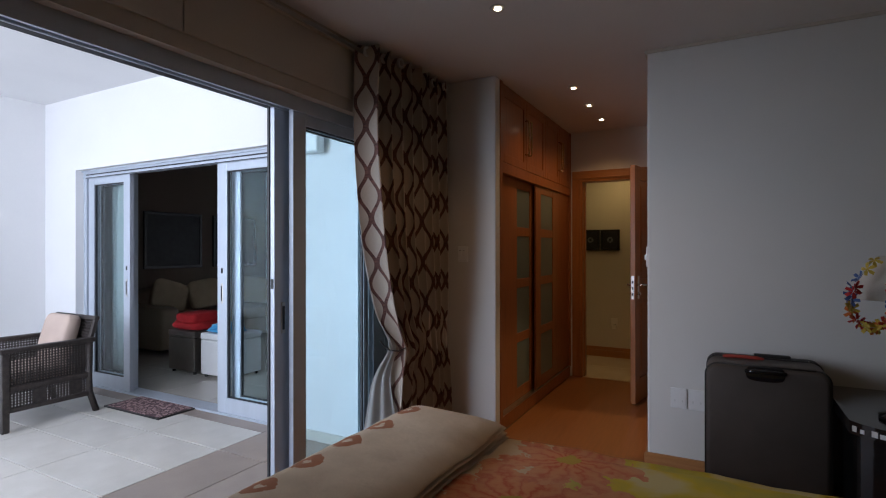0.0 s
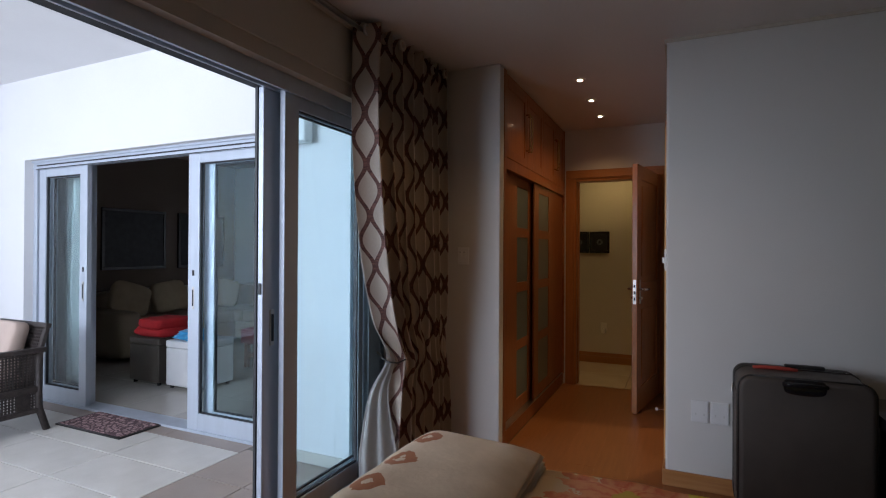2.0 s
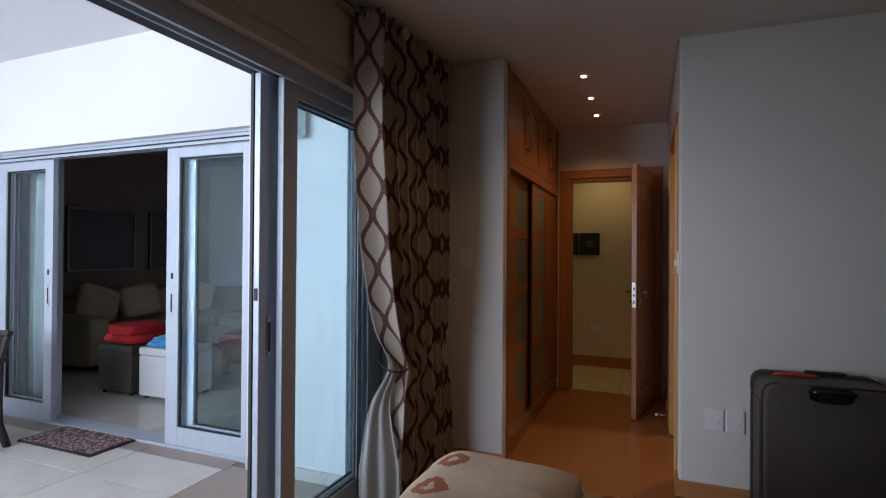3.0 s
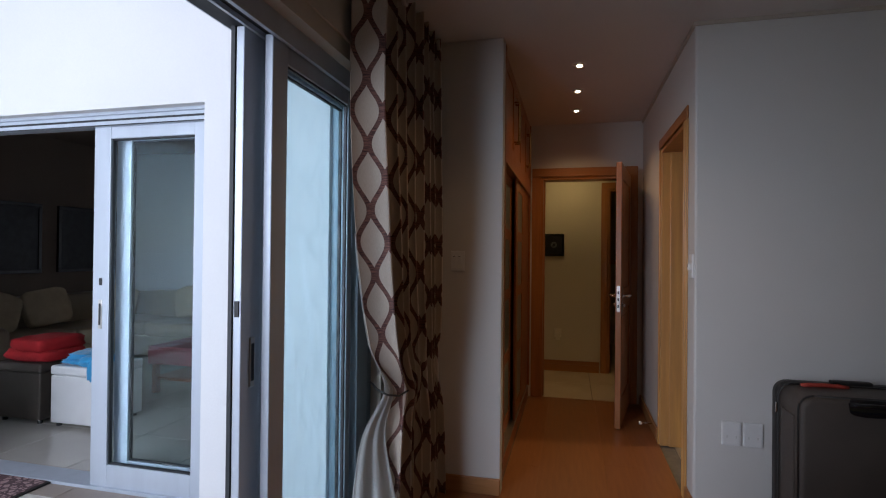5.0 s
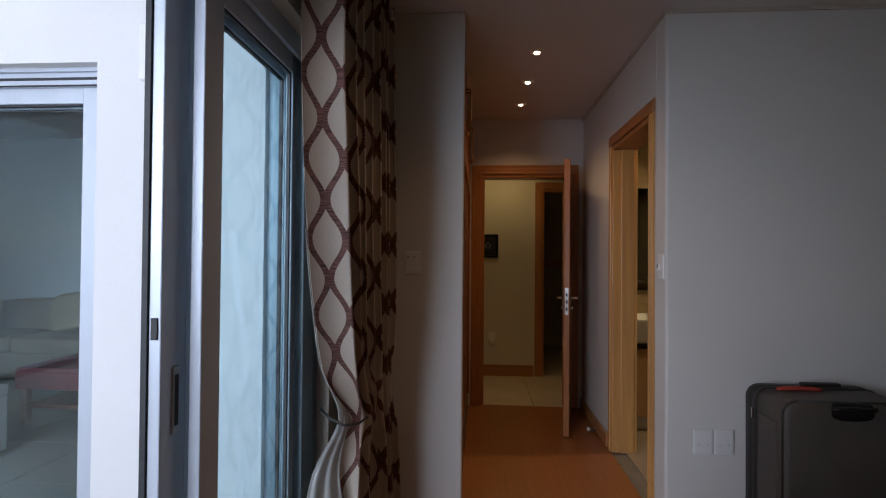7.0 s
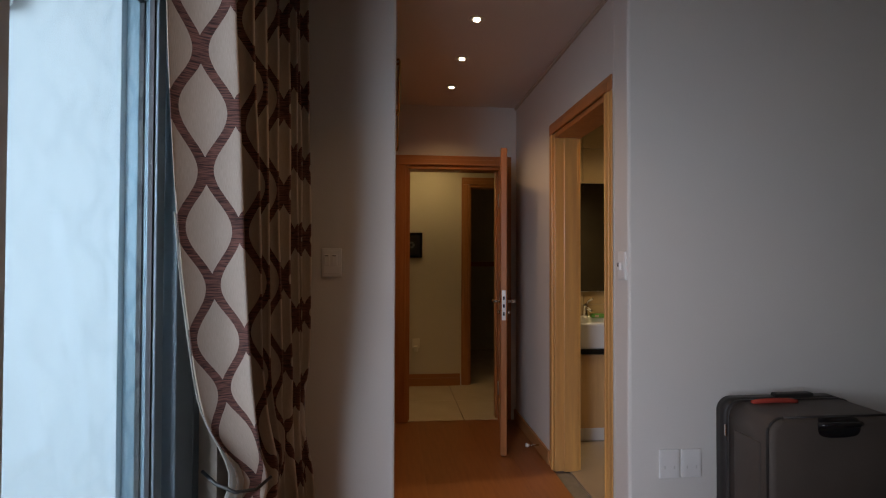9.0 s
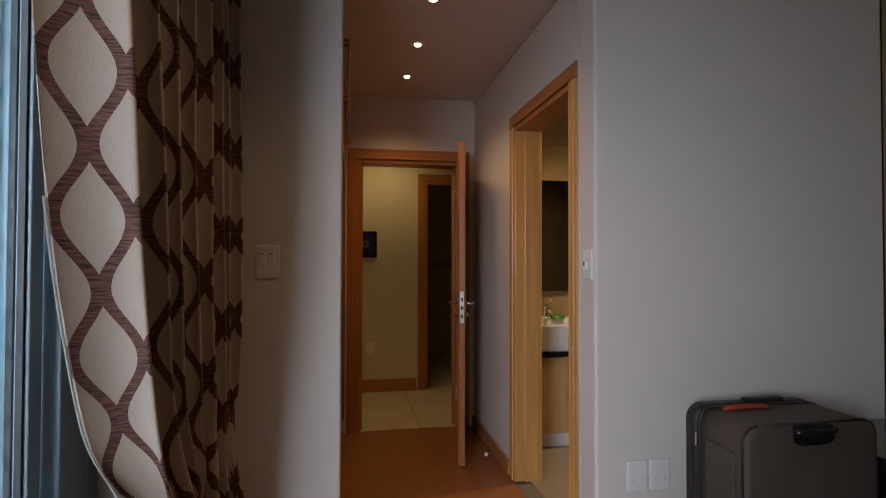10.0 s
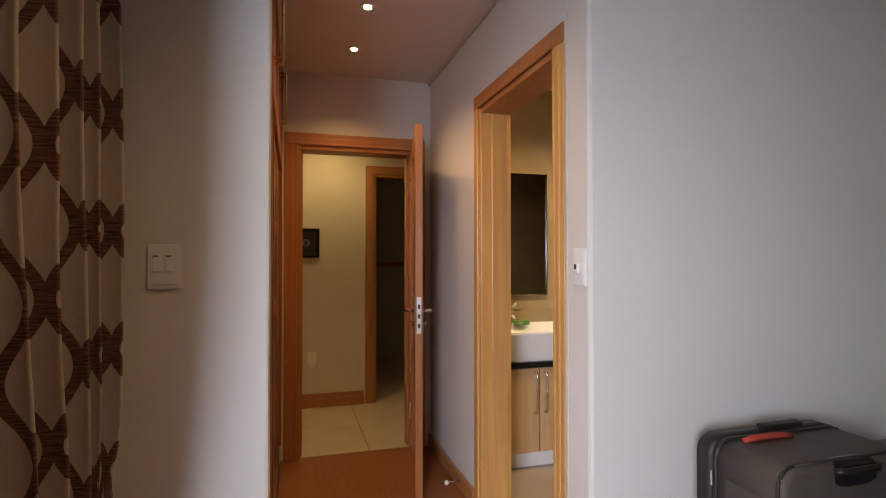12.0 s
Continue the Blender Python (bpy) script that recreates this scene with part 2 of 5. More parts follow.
def curtain_material():
    """Beige woven cloth with staggered brown ogee bands, in cloth metres (UV)."""
    m = bpy.data.materials.new("curtain_cloth")
    m.use_nodes = True
    n, l = m.node_tree.nodes, m.node_tree.links
    b = n["Principled BSDF"]
    uv = n.new("ShaderNodeUVMap")
    sep = n.new("ShaderNodeSeparateXYZ")
    l.new(uv.outputs[0], sep.inputs[0])
    u, v = sep.outputs[0], sep.outputs[1]
    W, AMP, P = 0.068, 0.029, 0.258
    wave = math_node(m, "SINE", math_node(m, "MULTIPLY", v, 2 * math.pi / P))
    band = None
    for sign, off in ((1, 0.0), (-1, W)):
        s = math_node(m, "ADD", math_node(m, "ADD", u, off), math_node(m, "MULTIPLY", wave, sign * AMP))
        q = math_node(m, "DIVIDE", s, 2 * W)
        d = math_node(m, "ABSOLUTE", math_node(m, "SUBTRACT", math_node(m, "FRACT", q), 0.5))
        d = math_node(m, "MULTIPLY", d, 2 * W)
        k = math_node(m, "LESS_THAN", d, 0.012)
        band = k if band is None else math_node(m, "MAXIMUM", band, k)
    weave = n.new("ShaderNodeTexNoise")
    weave.inputs["Scale"].default_value = 1.0
    mp = n.new("ShaderNodeMapping")
    mp.inputs["Scale"].default_value = (900, 60, 1)
    l.new(uv.outputs[0], mp.inputs["Vector"])
    l.new(mp.outputs[0], weave.inputs["Vector"])
    ribs = n.new("ShaderNodeTexNoise")
    ribs.inputs["Scale"].default_value = 1.0
    mp2 = n.new("ShaderNodeMapping")
    mp2.inputs["Scale"].default_value = (25, 330, 1)
    l.new(uv.outputs[0], mp2.inputs["Vector"])
    l.new(mp2.outputs[0], ribs.inputs["Vector"])
    ground_c = mix_node(m, weave.outputs[0], (0.36, 0.30, 0.245), (0.55, 0.47, 0.39))
    rib = n.new("ShaderNodeMapRange")
    rib.inputs["From Min"].default_value, rib.inputs["From Max"].default_value = 0.36, 0.64
    l.new(ribs.outputs[0], rib.inputs["Value"])
    brown = mix_node(m, rib.outputs[0], (0.030, 0.011, 0.010), (0.20, 0.085, 0.066))
    l.new(mix_node(m, band, ground_c, brown), b.inputs["Base Color"])
    b.inputs["Roughness"].default_value = 0.8
    b.inputs["Sheen Weight"].default_value = 0.15
    bp = n.new("ShaderNodeBump")
    bp.inputs["Strength"].default_value, bp.inputs["Distance"].default_value = 0.3, 0.002
    l.new(weave.outputs[0], bp.inputs["Height"])
    l.new(bp.outputs[0], b.inputs["Normal"])
    return m


def flower_mask(m, xs, ys, cx, cy, radius, petals, wobble):
    """How far a place lies inside a printed flower: (inside, ring)."""
    dx, dy = math_node(m, "SUBTRACT", xs, cx), math_node(m, "SUBTRACT", ys, cy)
    r = math_node(m, "SQRT", math_node(m, "ADD", math_node(m, "MULTIPLY", dx, dx), math_node(m, "MULTIPLY", dy, dy)))
    a = math_node(m, "ARCTAN2", dy, dx)
    edge = math_node(m, "ABSOLUTE", math_node(m, "SINE", math_node(m, "ADD", math_node(m, "MULTIPLY", a, petals / 2), math_node(m, "MULTIPLY", wobble, 3.0))))
    edge = math_node(m, "ADD", math_node(m, "MULTIPLY", edge, radius * 0.45), radius * 0.55)
    edge = math_node(m, "MULTIPLY", edge, math_node(m, "ADD", math_node(m, "MULTIPLY", wobble, 0.5), 0.75))
    return r, a, math_node(m, "LESS_THAN", r, edge), math_node(m, "DIVIDE", r, edge)


def duvet_material():
    """Yellow cotton printed with large orange and cream flowers."""
    m = bpy.data.materials.new("duvet_cotton")
    m.use_nodes = True
    n, l = m.node_tree.nodes, m.node_tree.links
    b = n["Principled BSDF"]
    co = n.new("ShaderNodeTexCoord")
    sep = n.new("ShaderNodeSeparateXYZ")
    l.new(co.outputs["Object"], sep.inputs[0])
    xs, ys = sep.outputs[0], sep.outputs[1]
    no = n.new("ShaderNodeTexNoise")
    no.inputs["Scale"].default_value, no.inputs["Detail"].default_value = 5, 3
    l.new(co.outputs["Object"], no.inputs["Vector"])
    fi = n.new("ShaderNodeTexNoise")
    fi.inputs["Scale"].default_value, fi.inputs["Detail"].default_value = 26, 4
    l.new(co.outputs["Object"], fi.inputs["Vector"])
    ramp = n.new("ShaderNodeValToRGB")
    ramp.color_ramp.elements[0].color, ramp.color_ramp.elements[0].position = (0.78, 0.70, 0.36, 1), 0.36
    ramp.color_ramp.elements[1].color, ramp.color_ramp.elements[1].position = (0.76, 0.62, 0.06, 1), 0.5
    e = ramp.color_ramp.elements.new(0.64)
    e.color = (0.58, 0.54, 0.12, 1)
    l.new(no.outputs[0], ramp.inputs[0])
    col = ramp.outputs[0]
    # pale field round the flowers towards the foot
    pale = n.new("ShaderNodeMapRange")
    pale.inputs["From Min"].default_value, pale.inputs["From Max"].default_value = -0.25, -0.42
    l.new(math_node(m, "ADD", xs, math_node(m, "MULTIPLY", no.outputs[0], 0.2)), pale.inputs["Value"])
    col = mix_node(m, pale.outputs[0], col, (0.76, 0.60, 0.40))
    for cx, cy, rad, pet in ((-0.50, 1.33, 0.36, 9), (-0.45, 1.72, 0.24, 7), (0.25, 1.15, 0.30, 9), (-0.62, 0.95, 0.22, 7)):
        r, a, inside, t = flower_mask(m, xs, ys, cx, cy, rad, pet, fi.outputs[0])
        streak = math_node(m, "ABSOLUTE", math_node(m, "SINE", math_node(m, "ADD", math_node(m, "MULTIPLY", a, pet * 1.0), math_node(m, "MULTIPLY", fi.outputs[0], 7.0))))
        petal = mix_node(m, streak, (0.68, 0.10, 0.03), (0.80, 0.32, 0.14))
        petal = mix_node(m, math_node(m, "MULTIPLY", t, 0.35), petal, (0.72, 0.50, 0.34))
        col = mix_node(m, inside, col, petal)
        heart = math_node(m, "LESS_THAN", math_node(m, "ADD", r, math_node(m, "MULTIPLY", fi.outputs[0], 0.06)), rad * 0.28)
        col = mix_node(m, heart, col, (0.62, 0.42, 0.07))
    l.new(col, b.inputs["Base Color"])
    b.inputs["Roughness"].default_value = 0.85
    b.inputs["Sheen Weight"].default_value = 0.0
    we = n.new("ShaderNodeTexNoise")
    we.inputs["Scale"].default_value = 500
    l.new(co.outputs["Object"], we.inputs["Vector"])
    bp = n.new("ShaderNodeBump")
    bp.inputs["Strength"].default_value, bp.inputs["Distance"].default_value = 0.3, 0.002
    l.new(we.outputs[0], bp.inputs["Height"])
    l.new(bp.outputs[0], b.inputs["Normal"])
    return m


def blanket_material():
    """Oatmeal fleece with a row of rust-brown woven medallions along one edge."""
    m = bpy.data.materials.new("blanket_fleece")
    m.use_nodes = True
    n, l = m.node_tree.nodes, m.node_tree.links
    b = n["Principled BSDF"]
    co = n.new("ShaderNodeTexCoord")
    sep = n.new("ShaderNodeSeparateXYZ")
    l.new(co.outputs["Object"], sep.inputs[0])
    xs, ys, zs = sep.outputs
    no = n.new("ShaderNodeTexNoise")
    no.inputs["Scale"].default_value, no.inputs["Detail"].default_value = 9, 5
    l.new(co.outputs["Object"], no.inputs["Vector"])
    fi = n.new("ShaderNodeTexNoise")
    fi.inputs["Scale"].default_value, fi.inputs["Detail"].default_value = 60, 5
    l.new(co.outputs["Object"], fi.inputs["Vector"])
    col = mix_node(m, no.outputs[0], (0.52, 0.40, 0.27), (0.80, 0.66, 0.49))
    dx = math_node(m, "DIVIDE", math_node(m, "SUBTRACT", xs, -1.085), 0.058)
    q = math_node(m, "FRACT", math_node(m, "DIVIDE", math_node(m, "ADD", ys, 0.035), 0.185))
    dy = math_node(m, "DIVIDE", math_node(m, "MULTIPLY", math_node(m, "SUBTRACT", q, 0.5), 0.185), 0.062)
    rr = math_node(m, "ADD", math_node(m, "ABSOLUTE", dx), math_node(m, "ABSOLUTE", dy))
    r2 = math_node(m, "ADD", math_node(m, "MULTIPLY", dx, dx), math_node(m, "MULTIPLY", dy, dy))
    rr = math_node(m, "ADD", math_node(m, "MULTIPLY", rr, 0.5), math_node(m, "MULTIPLY", r2, 0.5))
    rr = math_node(m, "ADD", rr, math_node(m, "MULTIPLY", math_node(m, "SUBTRACT", fi.outputs[0], 0.5), 0.8))
    ring = math_node(m, "MULTIPLY", math_node(m, "LESS_THAN", rr, 0.9), math_node(m, "GREATER_THAN", rr, 0.20))
    top = math_node(m, "GREATER_THAN", zs, 0.565)
    col = mix_node(m, math_node(m, "MULTIPLY", ring, top), col, (0.36, 0.13, 0.05))
    l.new(col, b.inputs["Base Color"])
    b.inputs["Roughness"].default_value = 0.9
    b.inputs["Sheen Weight"].default_value = 0.05
    bp = n.new("ShaderNodeBump")
    bp.inputs["Strength"].default_value, bp.inputs["Distance"].default_value = 0.5, 0.004
    l.new(fi.outputs[0], bp.inputs["Height"])
    l.new(bp.outputs[0], b.inputs["Normal"])
    return m


def mat_material():
    """Door mat: pink-grey pile with a scatter of dark pebbled marks."""
    m = material("mat_pile", (0.32, 0.20, 0.20), 0.9, scale=30, vary=0.15, bump=0.8, bump_scale=300)
    n, l = m.node_tree.nodes, m.node_tree.links
    b = n["Principled BSDF"]
    co = n.new("ShaderNodeTexCoord")
    vo = n.new("ShaderNodeTexVoronoi")
    vo.feature = "DISTANCE_TO_EDGE"
    vo.inputs["Scale"].default_value = 26
    l.new(co.outputs["Object"], vo.inputs["Vector"])
    k = math_node(m, "LESS_THAN", vo.outputs["Distance"], 0.14)
    l.new(mix_node(m, k, (0.34, 0.22, 0.215), (0.085, 0.045, 0.05)), b.inputs["Base Color"])
    return m


curtain_cloth, duvet_cotton, blanket_fleece, mat_pile = curtain_material(), duvet_material(), blanket_material(), mat_material()


# ---------------------------------------------------------------- building helpers
def box(bm, x0, x1, y0, y1, z0, z1):
    vs = [bm.verts.new((x, y, z)) for z in (z0, z1) for y in (y0, y1) for x in (x0, x1)]
    for f in ((0, 2, 3, 1), (4, 5, 7, 6), (0, 1, 5, 4), (2, 6, 7, 3), (0, 4, 6, 2), (1, 3, 7, 5)):
        bm.faces.new([vs[i] for i in f])
    return vs


def boxes(*list_of_boxes, bevel=0.0, seg=2):
    bm = bmesh.new()
    for b in list_of_boxes:
        box(bm, *b)
    if bevel:
        bmesh.ops.bevel(bm, geom=bm.edges[:], offset=bevel, segments=seg, affect="EDGES", profile=0.5)
    return bm


def lathe(profile, x, y, seg=24):
    """Rings of (radius, z) round a vertical axis at x, y."""
    bm = bmesh.new()
    rings = [[bm.verts.new((x + r * math.cos(2 * math.pi * i / seg), y + r * math.sin(2 * math.pi * i / seg), z)) for i in range(seg)] for r, z in profile]
    for a, b in zip(rings, rings[1:]):
        for i in range(seg):
            bm.faces.new((a[i], a[(i + 1) % seg], b[(i + 1) % seg], b[i]))
    bm.faces.new(rings[0][::-1])
    bm.faces.new(rings[-1])
    return bm


def tube(points, radius, seg=10):
    """A round bar along points."""
    bm = bmesh.new()
    pts = [Vector(p) for p in points]
    rings = []
    for i, p in enumerate(pts):
        d = (pts[min(i + 1, len(pts) - 1)] - pts[max(i - 1, 0)]).normalized()
        side = d.cross(Vector((0.3, 0.2, 1)) if abs(d.z) < 0.9 else Vector((1, 0.2, 0))).normalized()
        up = side.cross(d)
        rings.append([bm.verts.new(p + radius * (math.cos(2 * math.pi * k / seg) * side + math.sin(2 * math.pi * k / seg) * up)) for k in range(seg)])
    for a, b in zip(rings, rings[1:]):
        for k in range(seg):
            bm.faces.new((a[k], a[(k + 1) % seg], b[(k + 1) % seg], b[k]))
    bm.faces.new(rings[0][::-1])
    bm.faces.new(rings[-1])
    return bm


def grid_sheet(nu, nv, fn, uv=None):
    bm = bmesh.new()
    vs = [[bm.verts.new(fn(i / nu, j / nv)) for j in range(nv + 1)] for i in range(nu + 1)]
    layer = bm.loops.layers.uv.new("UVMap") if uv else None
    for i in range(nu):
        for j in range(nv):
            f = bm.faces.new((vs[i][j], vs[i + 1][j], vs[i + 1][j + 1], vs[i][j + 1]))
            if uv:
                for lp, (a, b) in zip(f.loops, ((i, j), (i + 1, j), (i + 1, j + 1), (i, j + 1))):
                    lp[layer].uv = uv(a / nu, b / nv)
    return bm


def pillow(x0, x1, y0, y1, z0, z1, power=4.0, nu=20, nv=12, ripple=0.0, seed=0.0):
    """A soft, stuffed block: rounded in every direction, with slight creases."""
    bm = bmesh.new()
    cx, cy, cz = (x0 + x1) / 2, (y0 + y1) / 2, (z0 + z1) / 2
    hx, hy, hz = (x1 - x0) / 2, (y1 - y0) / 2, (z1 - z0) / 2

    def sp(c, e):
        return math.copysign(abs(c) ** e, c)
    e = 2.0 / power
    rows = []
    for j in range(1, nv):
        ph = -math.pi / 2 + math.pi * j / nv
        row = []
        for i in range(nu):
            th = 2 * math.pi * i / nu
            d = Vector((sp(math.cos(ph), e) * sp(math.cos(th), e), sp(math.cos(ph), e) * sp(math.sin(th), e), sp(math.sin(ph), e)))
            k = 1 + ripple * noise.noise(d * 2.5 + Vector((seed, seed, 0)))
            row.append(bm.verts.new((cx + hx * d.x * k, cy + hy * d.y * k, cz + hz * d.z * k)))
        rows.append(row)
    for a, b in zip(rows, rows[1:]):
        for i in range(nu):
            bm.faces.new((a[i], a[(i + 1) % nu], b[(i + 1) % nu], b[i]))
    bm.faces.new(rows[0][::-1])
    bm.faces.new(rows[-1])
    return bm


def finish(name, bm, mat, smooth=False):
    bmesh.ops.recalc_face_normals(bm, faces=bm.faces[:])
    me = bpy.data.meshes.new(name)
    bm.to_mesh(me)
    bm.free()
    me.materials.append(mat)
    if smooth:
        me.shade_smooth()
    return new(name, me)


def solid(name, bm, mat, smooth=False, label="", category="", kind="", group=""):
    return tagged(finish(name, bm, mat, smooth), label, category, group, kind)


def thing(name, at, label, category, group=""):
    e = new(name)
    e.empty_display_size = 0.1
    e.location = at
    return tagged(e, label, category, group)


def part(name, bm, mat, parent, label="", smooth=False):
    ob = finish(name, bm, mat, smooth)
    ob.parent = parent
    at = parent.matrix_basis.translation.copy()
    if parent.parent:
        at += parent.parent.matrix_basis.translation if parent.type != "EMPTY" else Vector()
    inv = Matrix.Identity(4)
    p = parent
    if p.type == "EMPTY":
        inv = Matrix.Translation(-p.matrix_basis.translation)
    ob.matrix_parent_inverse = inv
    if label:
        ob["label"] = label
    return ob


def structure(name, bm, mat, label="", category=""):
    return solid(name, bm, mat, label=label, category=category, kind="structure")


def turned(bm, m):
    bmesh.ops.transform(bm, matrix=m, verts=bm.verts[:])
    return bm


# ---------------------------------------------------------------- setting
TERR = -0.04          # terrace level
TCEIL = 2.73          # terrace ceiling
WX = -1.85            # inner face of the window wall
RX = 0.93             # wall at the head of the bed
BY = -2.4             # wall behind the walker
NY = 3.25             # wall with the suitcase
FY = 2.72             # terrace facade of the lounge

structure("ground", boxes((-300, 300, -300, 300, -0.5, -0.4)), earth, "dry bare ground sheet round the house", "ground")
structure("floor", boxes((WX - 0.02, RX + 0.1, BY - 0.1, 5.22, -0.12, -0.007)), grey_joint, "dark underlay beneath the wooden boards", "floor")
structure("floor_terrace", boxes((-6.3, WX - 0.02, -1.7, FY + 0.3, -0.2, TERR - 0.006)), grey_joint, "grey grout bed of the terrace tiles", "floor")
structure("floor_lounge", boxes((-7.2, -2.0, FY + 0.3, 6.7, -0.2, -0.036)), grey_joint, "grout bed of the lounge tiles", "floor")
structure("floor_hall", boxes((-2.6, 1.6, 5.22, 8.4, -0.12, -0.006)), grey_joint, "grout bed of the hall tiles", "floor")
structure("floor_bathroom", boxes((-0.30, 1.6, NY + 0.15, 5.1, -0.12, 0.003)), material("bath_floor", (0.36, 0.30, 0.24), 0.3, scale=3, vary=0.08),
          "brown-grey bathroom floor tiles", "floor")
structure("ceiling", boxes((-2.1, 1.8, BY - 0.2, 8.5, CEIL, CEIL + 0.12)), ceiling_paint, "smooth off-white plaster ceiling with downlights", "ceiling")
structure("ceiling_terrace", boxes((-6.4, -2.1, -1.7, FY, TCEIL, TCEIL + 0.12)), terrace_paint, "white plastered ceiling of the covered terrace", "ceiling")
structure("ceiling_lounge", boxes((-7.3, -2.1, FY + 0.22, 6.8, 2.6, 2.72)), lounge_shade_paint, "plain lounge ceiling, its shade put into a dark taupe", "ceiling")

# last box: unseen stretch below y 0.20, added to block daylight
structure("wall_window", boxes((WX - 0.25, WX, BY, 2.79, 2.045, TCEIL + 0.1), (WX - 0.25, WX, 2.79, 3.22, -0.2, TCEIL + 0.1), (WX - 0.25, WX, BY, 0.20, -0.2, 2.045)),
          lintel_paint, "beige plastered wall over and beside the sliding door, with an added unseen light-blocking stretch", "wall")
structure("wall_nib", boxes((-2.1, -1.335, 3.22, 3.30, -0.1, CEIL), bevel=0.008), wall_paint, "short off-white wall end beside the wardrobe", "wall")
structure("wall_north", boxes((-0.39, RX, NY, NY + 0.14, -0.1, CEIL), bevel=0.012), wall_paint, "off-white painted wall behind the suitcase", "wall")
structure("wall_east", boxes((RX, RX + 0.15, BY, NY + 0.14, -0.1, CEIL)), head_paint_dimmed, "olive-beige wall at the head of the bed, darkened to cut bounced light", "wall")
# closes the room out of view; dark to keep the ambient light low
structure("wall_south", boxes((WX - 0.25, RX + 0.15, BY - 0.15, BY, -0.1, CEIL)), head_paint_dimmed, "plain unseen wall closing the bedroom, darkened to cut bounced light", "wall")
structure("wall_passage", boxes((-0.388, -0.235, NY + 0.14, 3.46, -0.1, CEIL), (-0.388, -0.235, 4.24, 5.2, -0.1, CEIL), (-0.388, -0.235, 3.46, 4.24, 1.995, CEIL)),
          wall_paint, "off-white passage wall with the bathroom doorway", "wall")
structure("wall_passage_end", boxes((-2.1, -1.255, 5.2, 5.34, -0.1, CEIL), (-0.50, 1.7, 5.2, 5.34, -0.1, CEIL), (-1.255, -0.50, 5.2, 5.34, 1.965, CEIL)),
          wall_paint, "off-white wall round the door to the hall", "wall")
structure("wall_hall", boxes((-2.7, -0.605, 6.33, 6.47, -0.1, CEIL), (0.16, 1.7, 6.33, 6.47, -0.1, CEIL), (-0.605, 0.16, 6.33, 6.47, 1.985, CEIL)),
          cream_paint, "cream painted hall wall with a doorway", "wall")
structure("wall_hall_ends", boxes((-2.7, -2.6, 5.2, 6.33, -0.1, CEIL), (1.6, 1.7, 5.34, 8.5, -0.1, CEIL)), cream_paint, "cream walls closing the hall", "wall")
structure("wall_far_room", boxes((-1.3, 1.6, 8.3, 8.45, -0.1, CEIL), (-1.3, -1.2, 6.47, 8.3, -0.1, CEIL)), cream_paint, "shaded walls of the room across the hall", "wall")
structure("wall_wardrobe_back", boxes((-2.12, -1.98, 3.30, 5.2, -0.1, CEIL)), wall_paint, "plain wall behind the wardrobe", "wall")
structure("wall_bathroom", boxes((-0.235, 1.6, 5.10, 5.2, -0.1, CEIL), (1.5, 1.6, NY + 0.14, 5.1, -0.1, CEIL), (RX, 1.6, NY, NY + 0.14, -0.1, CEIL)),
          material("tile_grout", (0.40, 0.34, 0.26), 0.8, scale=20, vary=0.06), "grout of the beige bathroom wall tiles", "wall")
structure("wall_terrace_north", boxes((-6.2, -5.47, FY, FY + 0.22, -0.2, TCEIL + 0.1), (-2.785, -2.10, FY, FY + 0.22, -0.2, TCEIL + 0.1), (-5.47, -2.785, FY, FY + 0.22, 2.03, TCEIL + 0.1)),
          terrace_paint, "white plastered terrace wall round the lounge door", "wall")
structure("wall_terrace_west", boxes((-6.2, -6.03, 1.75, FY, -0.2, TCEIL)), terrace_paint, "white plastered end wall of the terrace", "wall")
# paler paint than the other lounge walls stands for daylight falling here
structure("wall_lounge_north", boxes((-7.0, -2.12, 6.5, 6.7, -0.2, 2.6)), terrace_paint, "lounge wall behind the sofa, painted paler for daylight", "wall")
# the dark taupe stands for shade on these walls
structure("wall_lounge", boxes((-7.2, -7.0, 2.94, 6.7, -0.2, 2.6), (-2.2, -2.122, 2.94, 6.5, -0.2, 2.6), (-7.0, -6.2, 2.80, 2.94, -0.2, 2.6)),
          lounge_shade_paint, "lounge walls, their shade put into a dark taupe", "wall")

# lintel boarding above the sliding door
for y0, y1 in ((BY, 1.293), (1.300, 3.215)):
    structure("trim_lintel_panel", boxes((WX, WX + 0.010, y0, y1, 2.112, CEIL - 0.002), bevel=0.002, seg=1), lintel_paint, "beige painted panel above the sliding door", "trim")
structure("trim_cornice", boxes((WX + 0.010, WX + 0.035, BY, 3.215, CEIL - 0.05, CEIL - 0.001), bevel=0.006), lintel_paint, "narrow painted cornice strip", "trim")
# thin darker strips draw the shadow line where wall meets ceiling
structure("trim_shadow_line_passage", boxes((-0.402, -0.389, NY + 0.02, 5.2, CEIL - 0.018, CEIL - 0.001)), lintel_paint, "thin strip added for the shadow line under the ceiling", "trim")
structure("trim_shadow_line_north", boxes((-0.402, RX, NY - 0.013, NY - 0.001, CEIL - 0.018, CEIL - 0.001)), lintel_paint, "thin strip added for the shadow line under the ceiling", "trim")


def skirting(x0, x1, y0, y1, h=0.085):
    bm = boxes((x0, x1, y0, y1, 0.0, h), bevel=0.004)
    structure("baseboard", bm, skirting_wood, "narrow reddish wooden skirting board", "skirting")


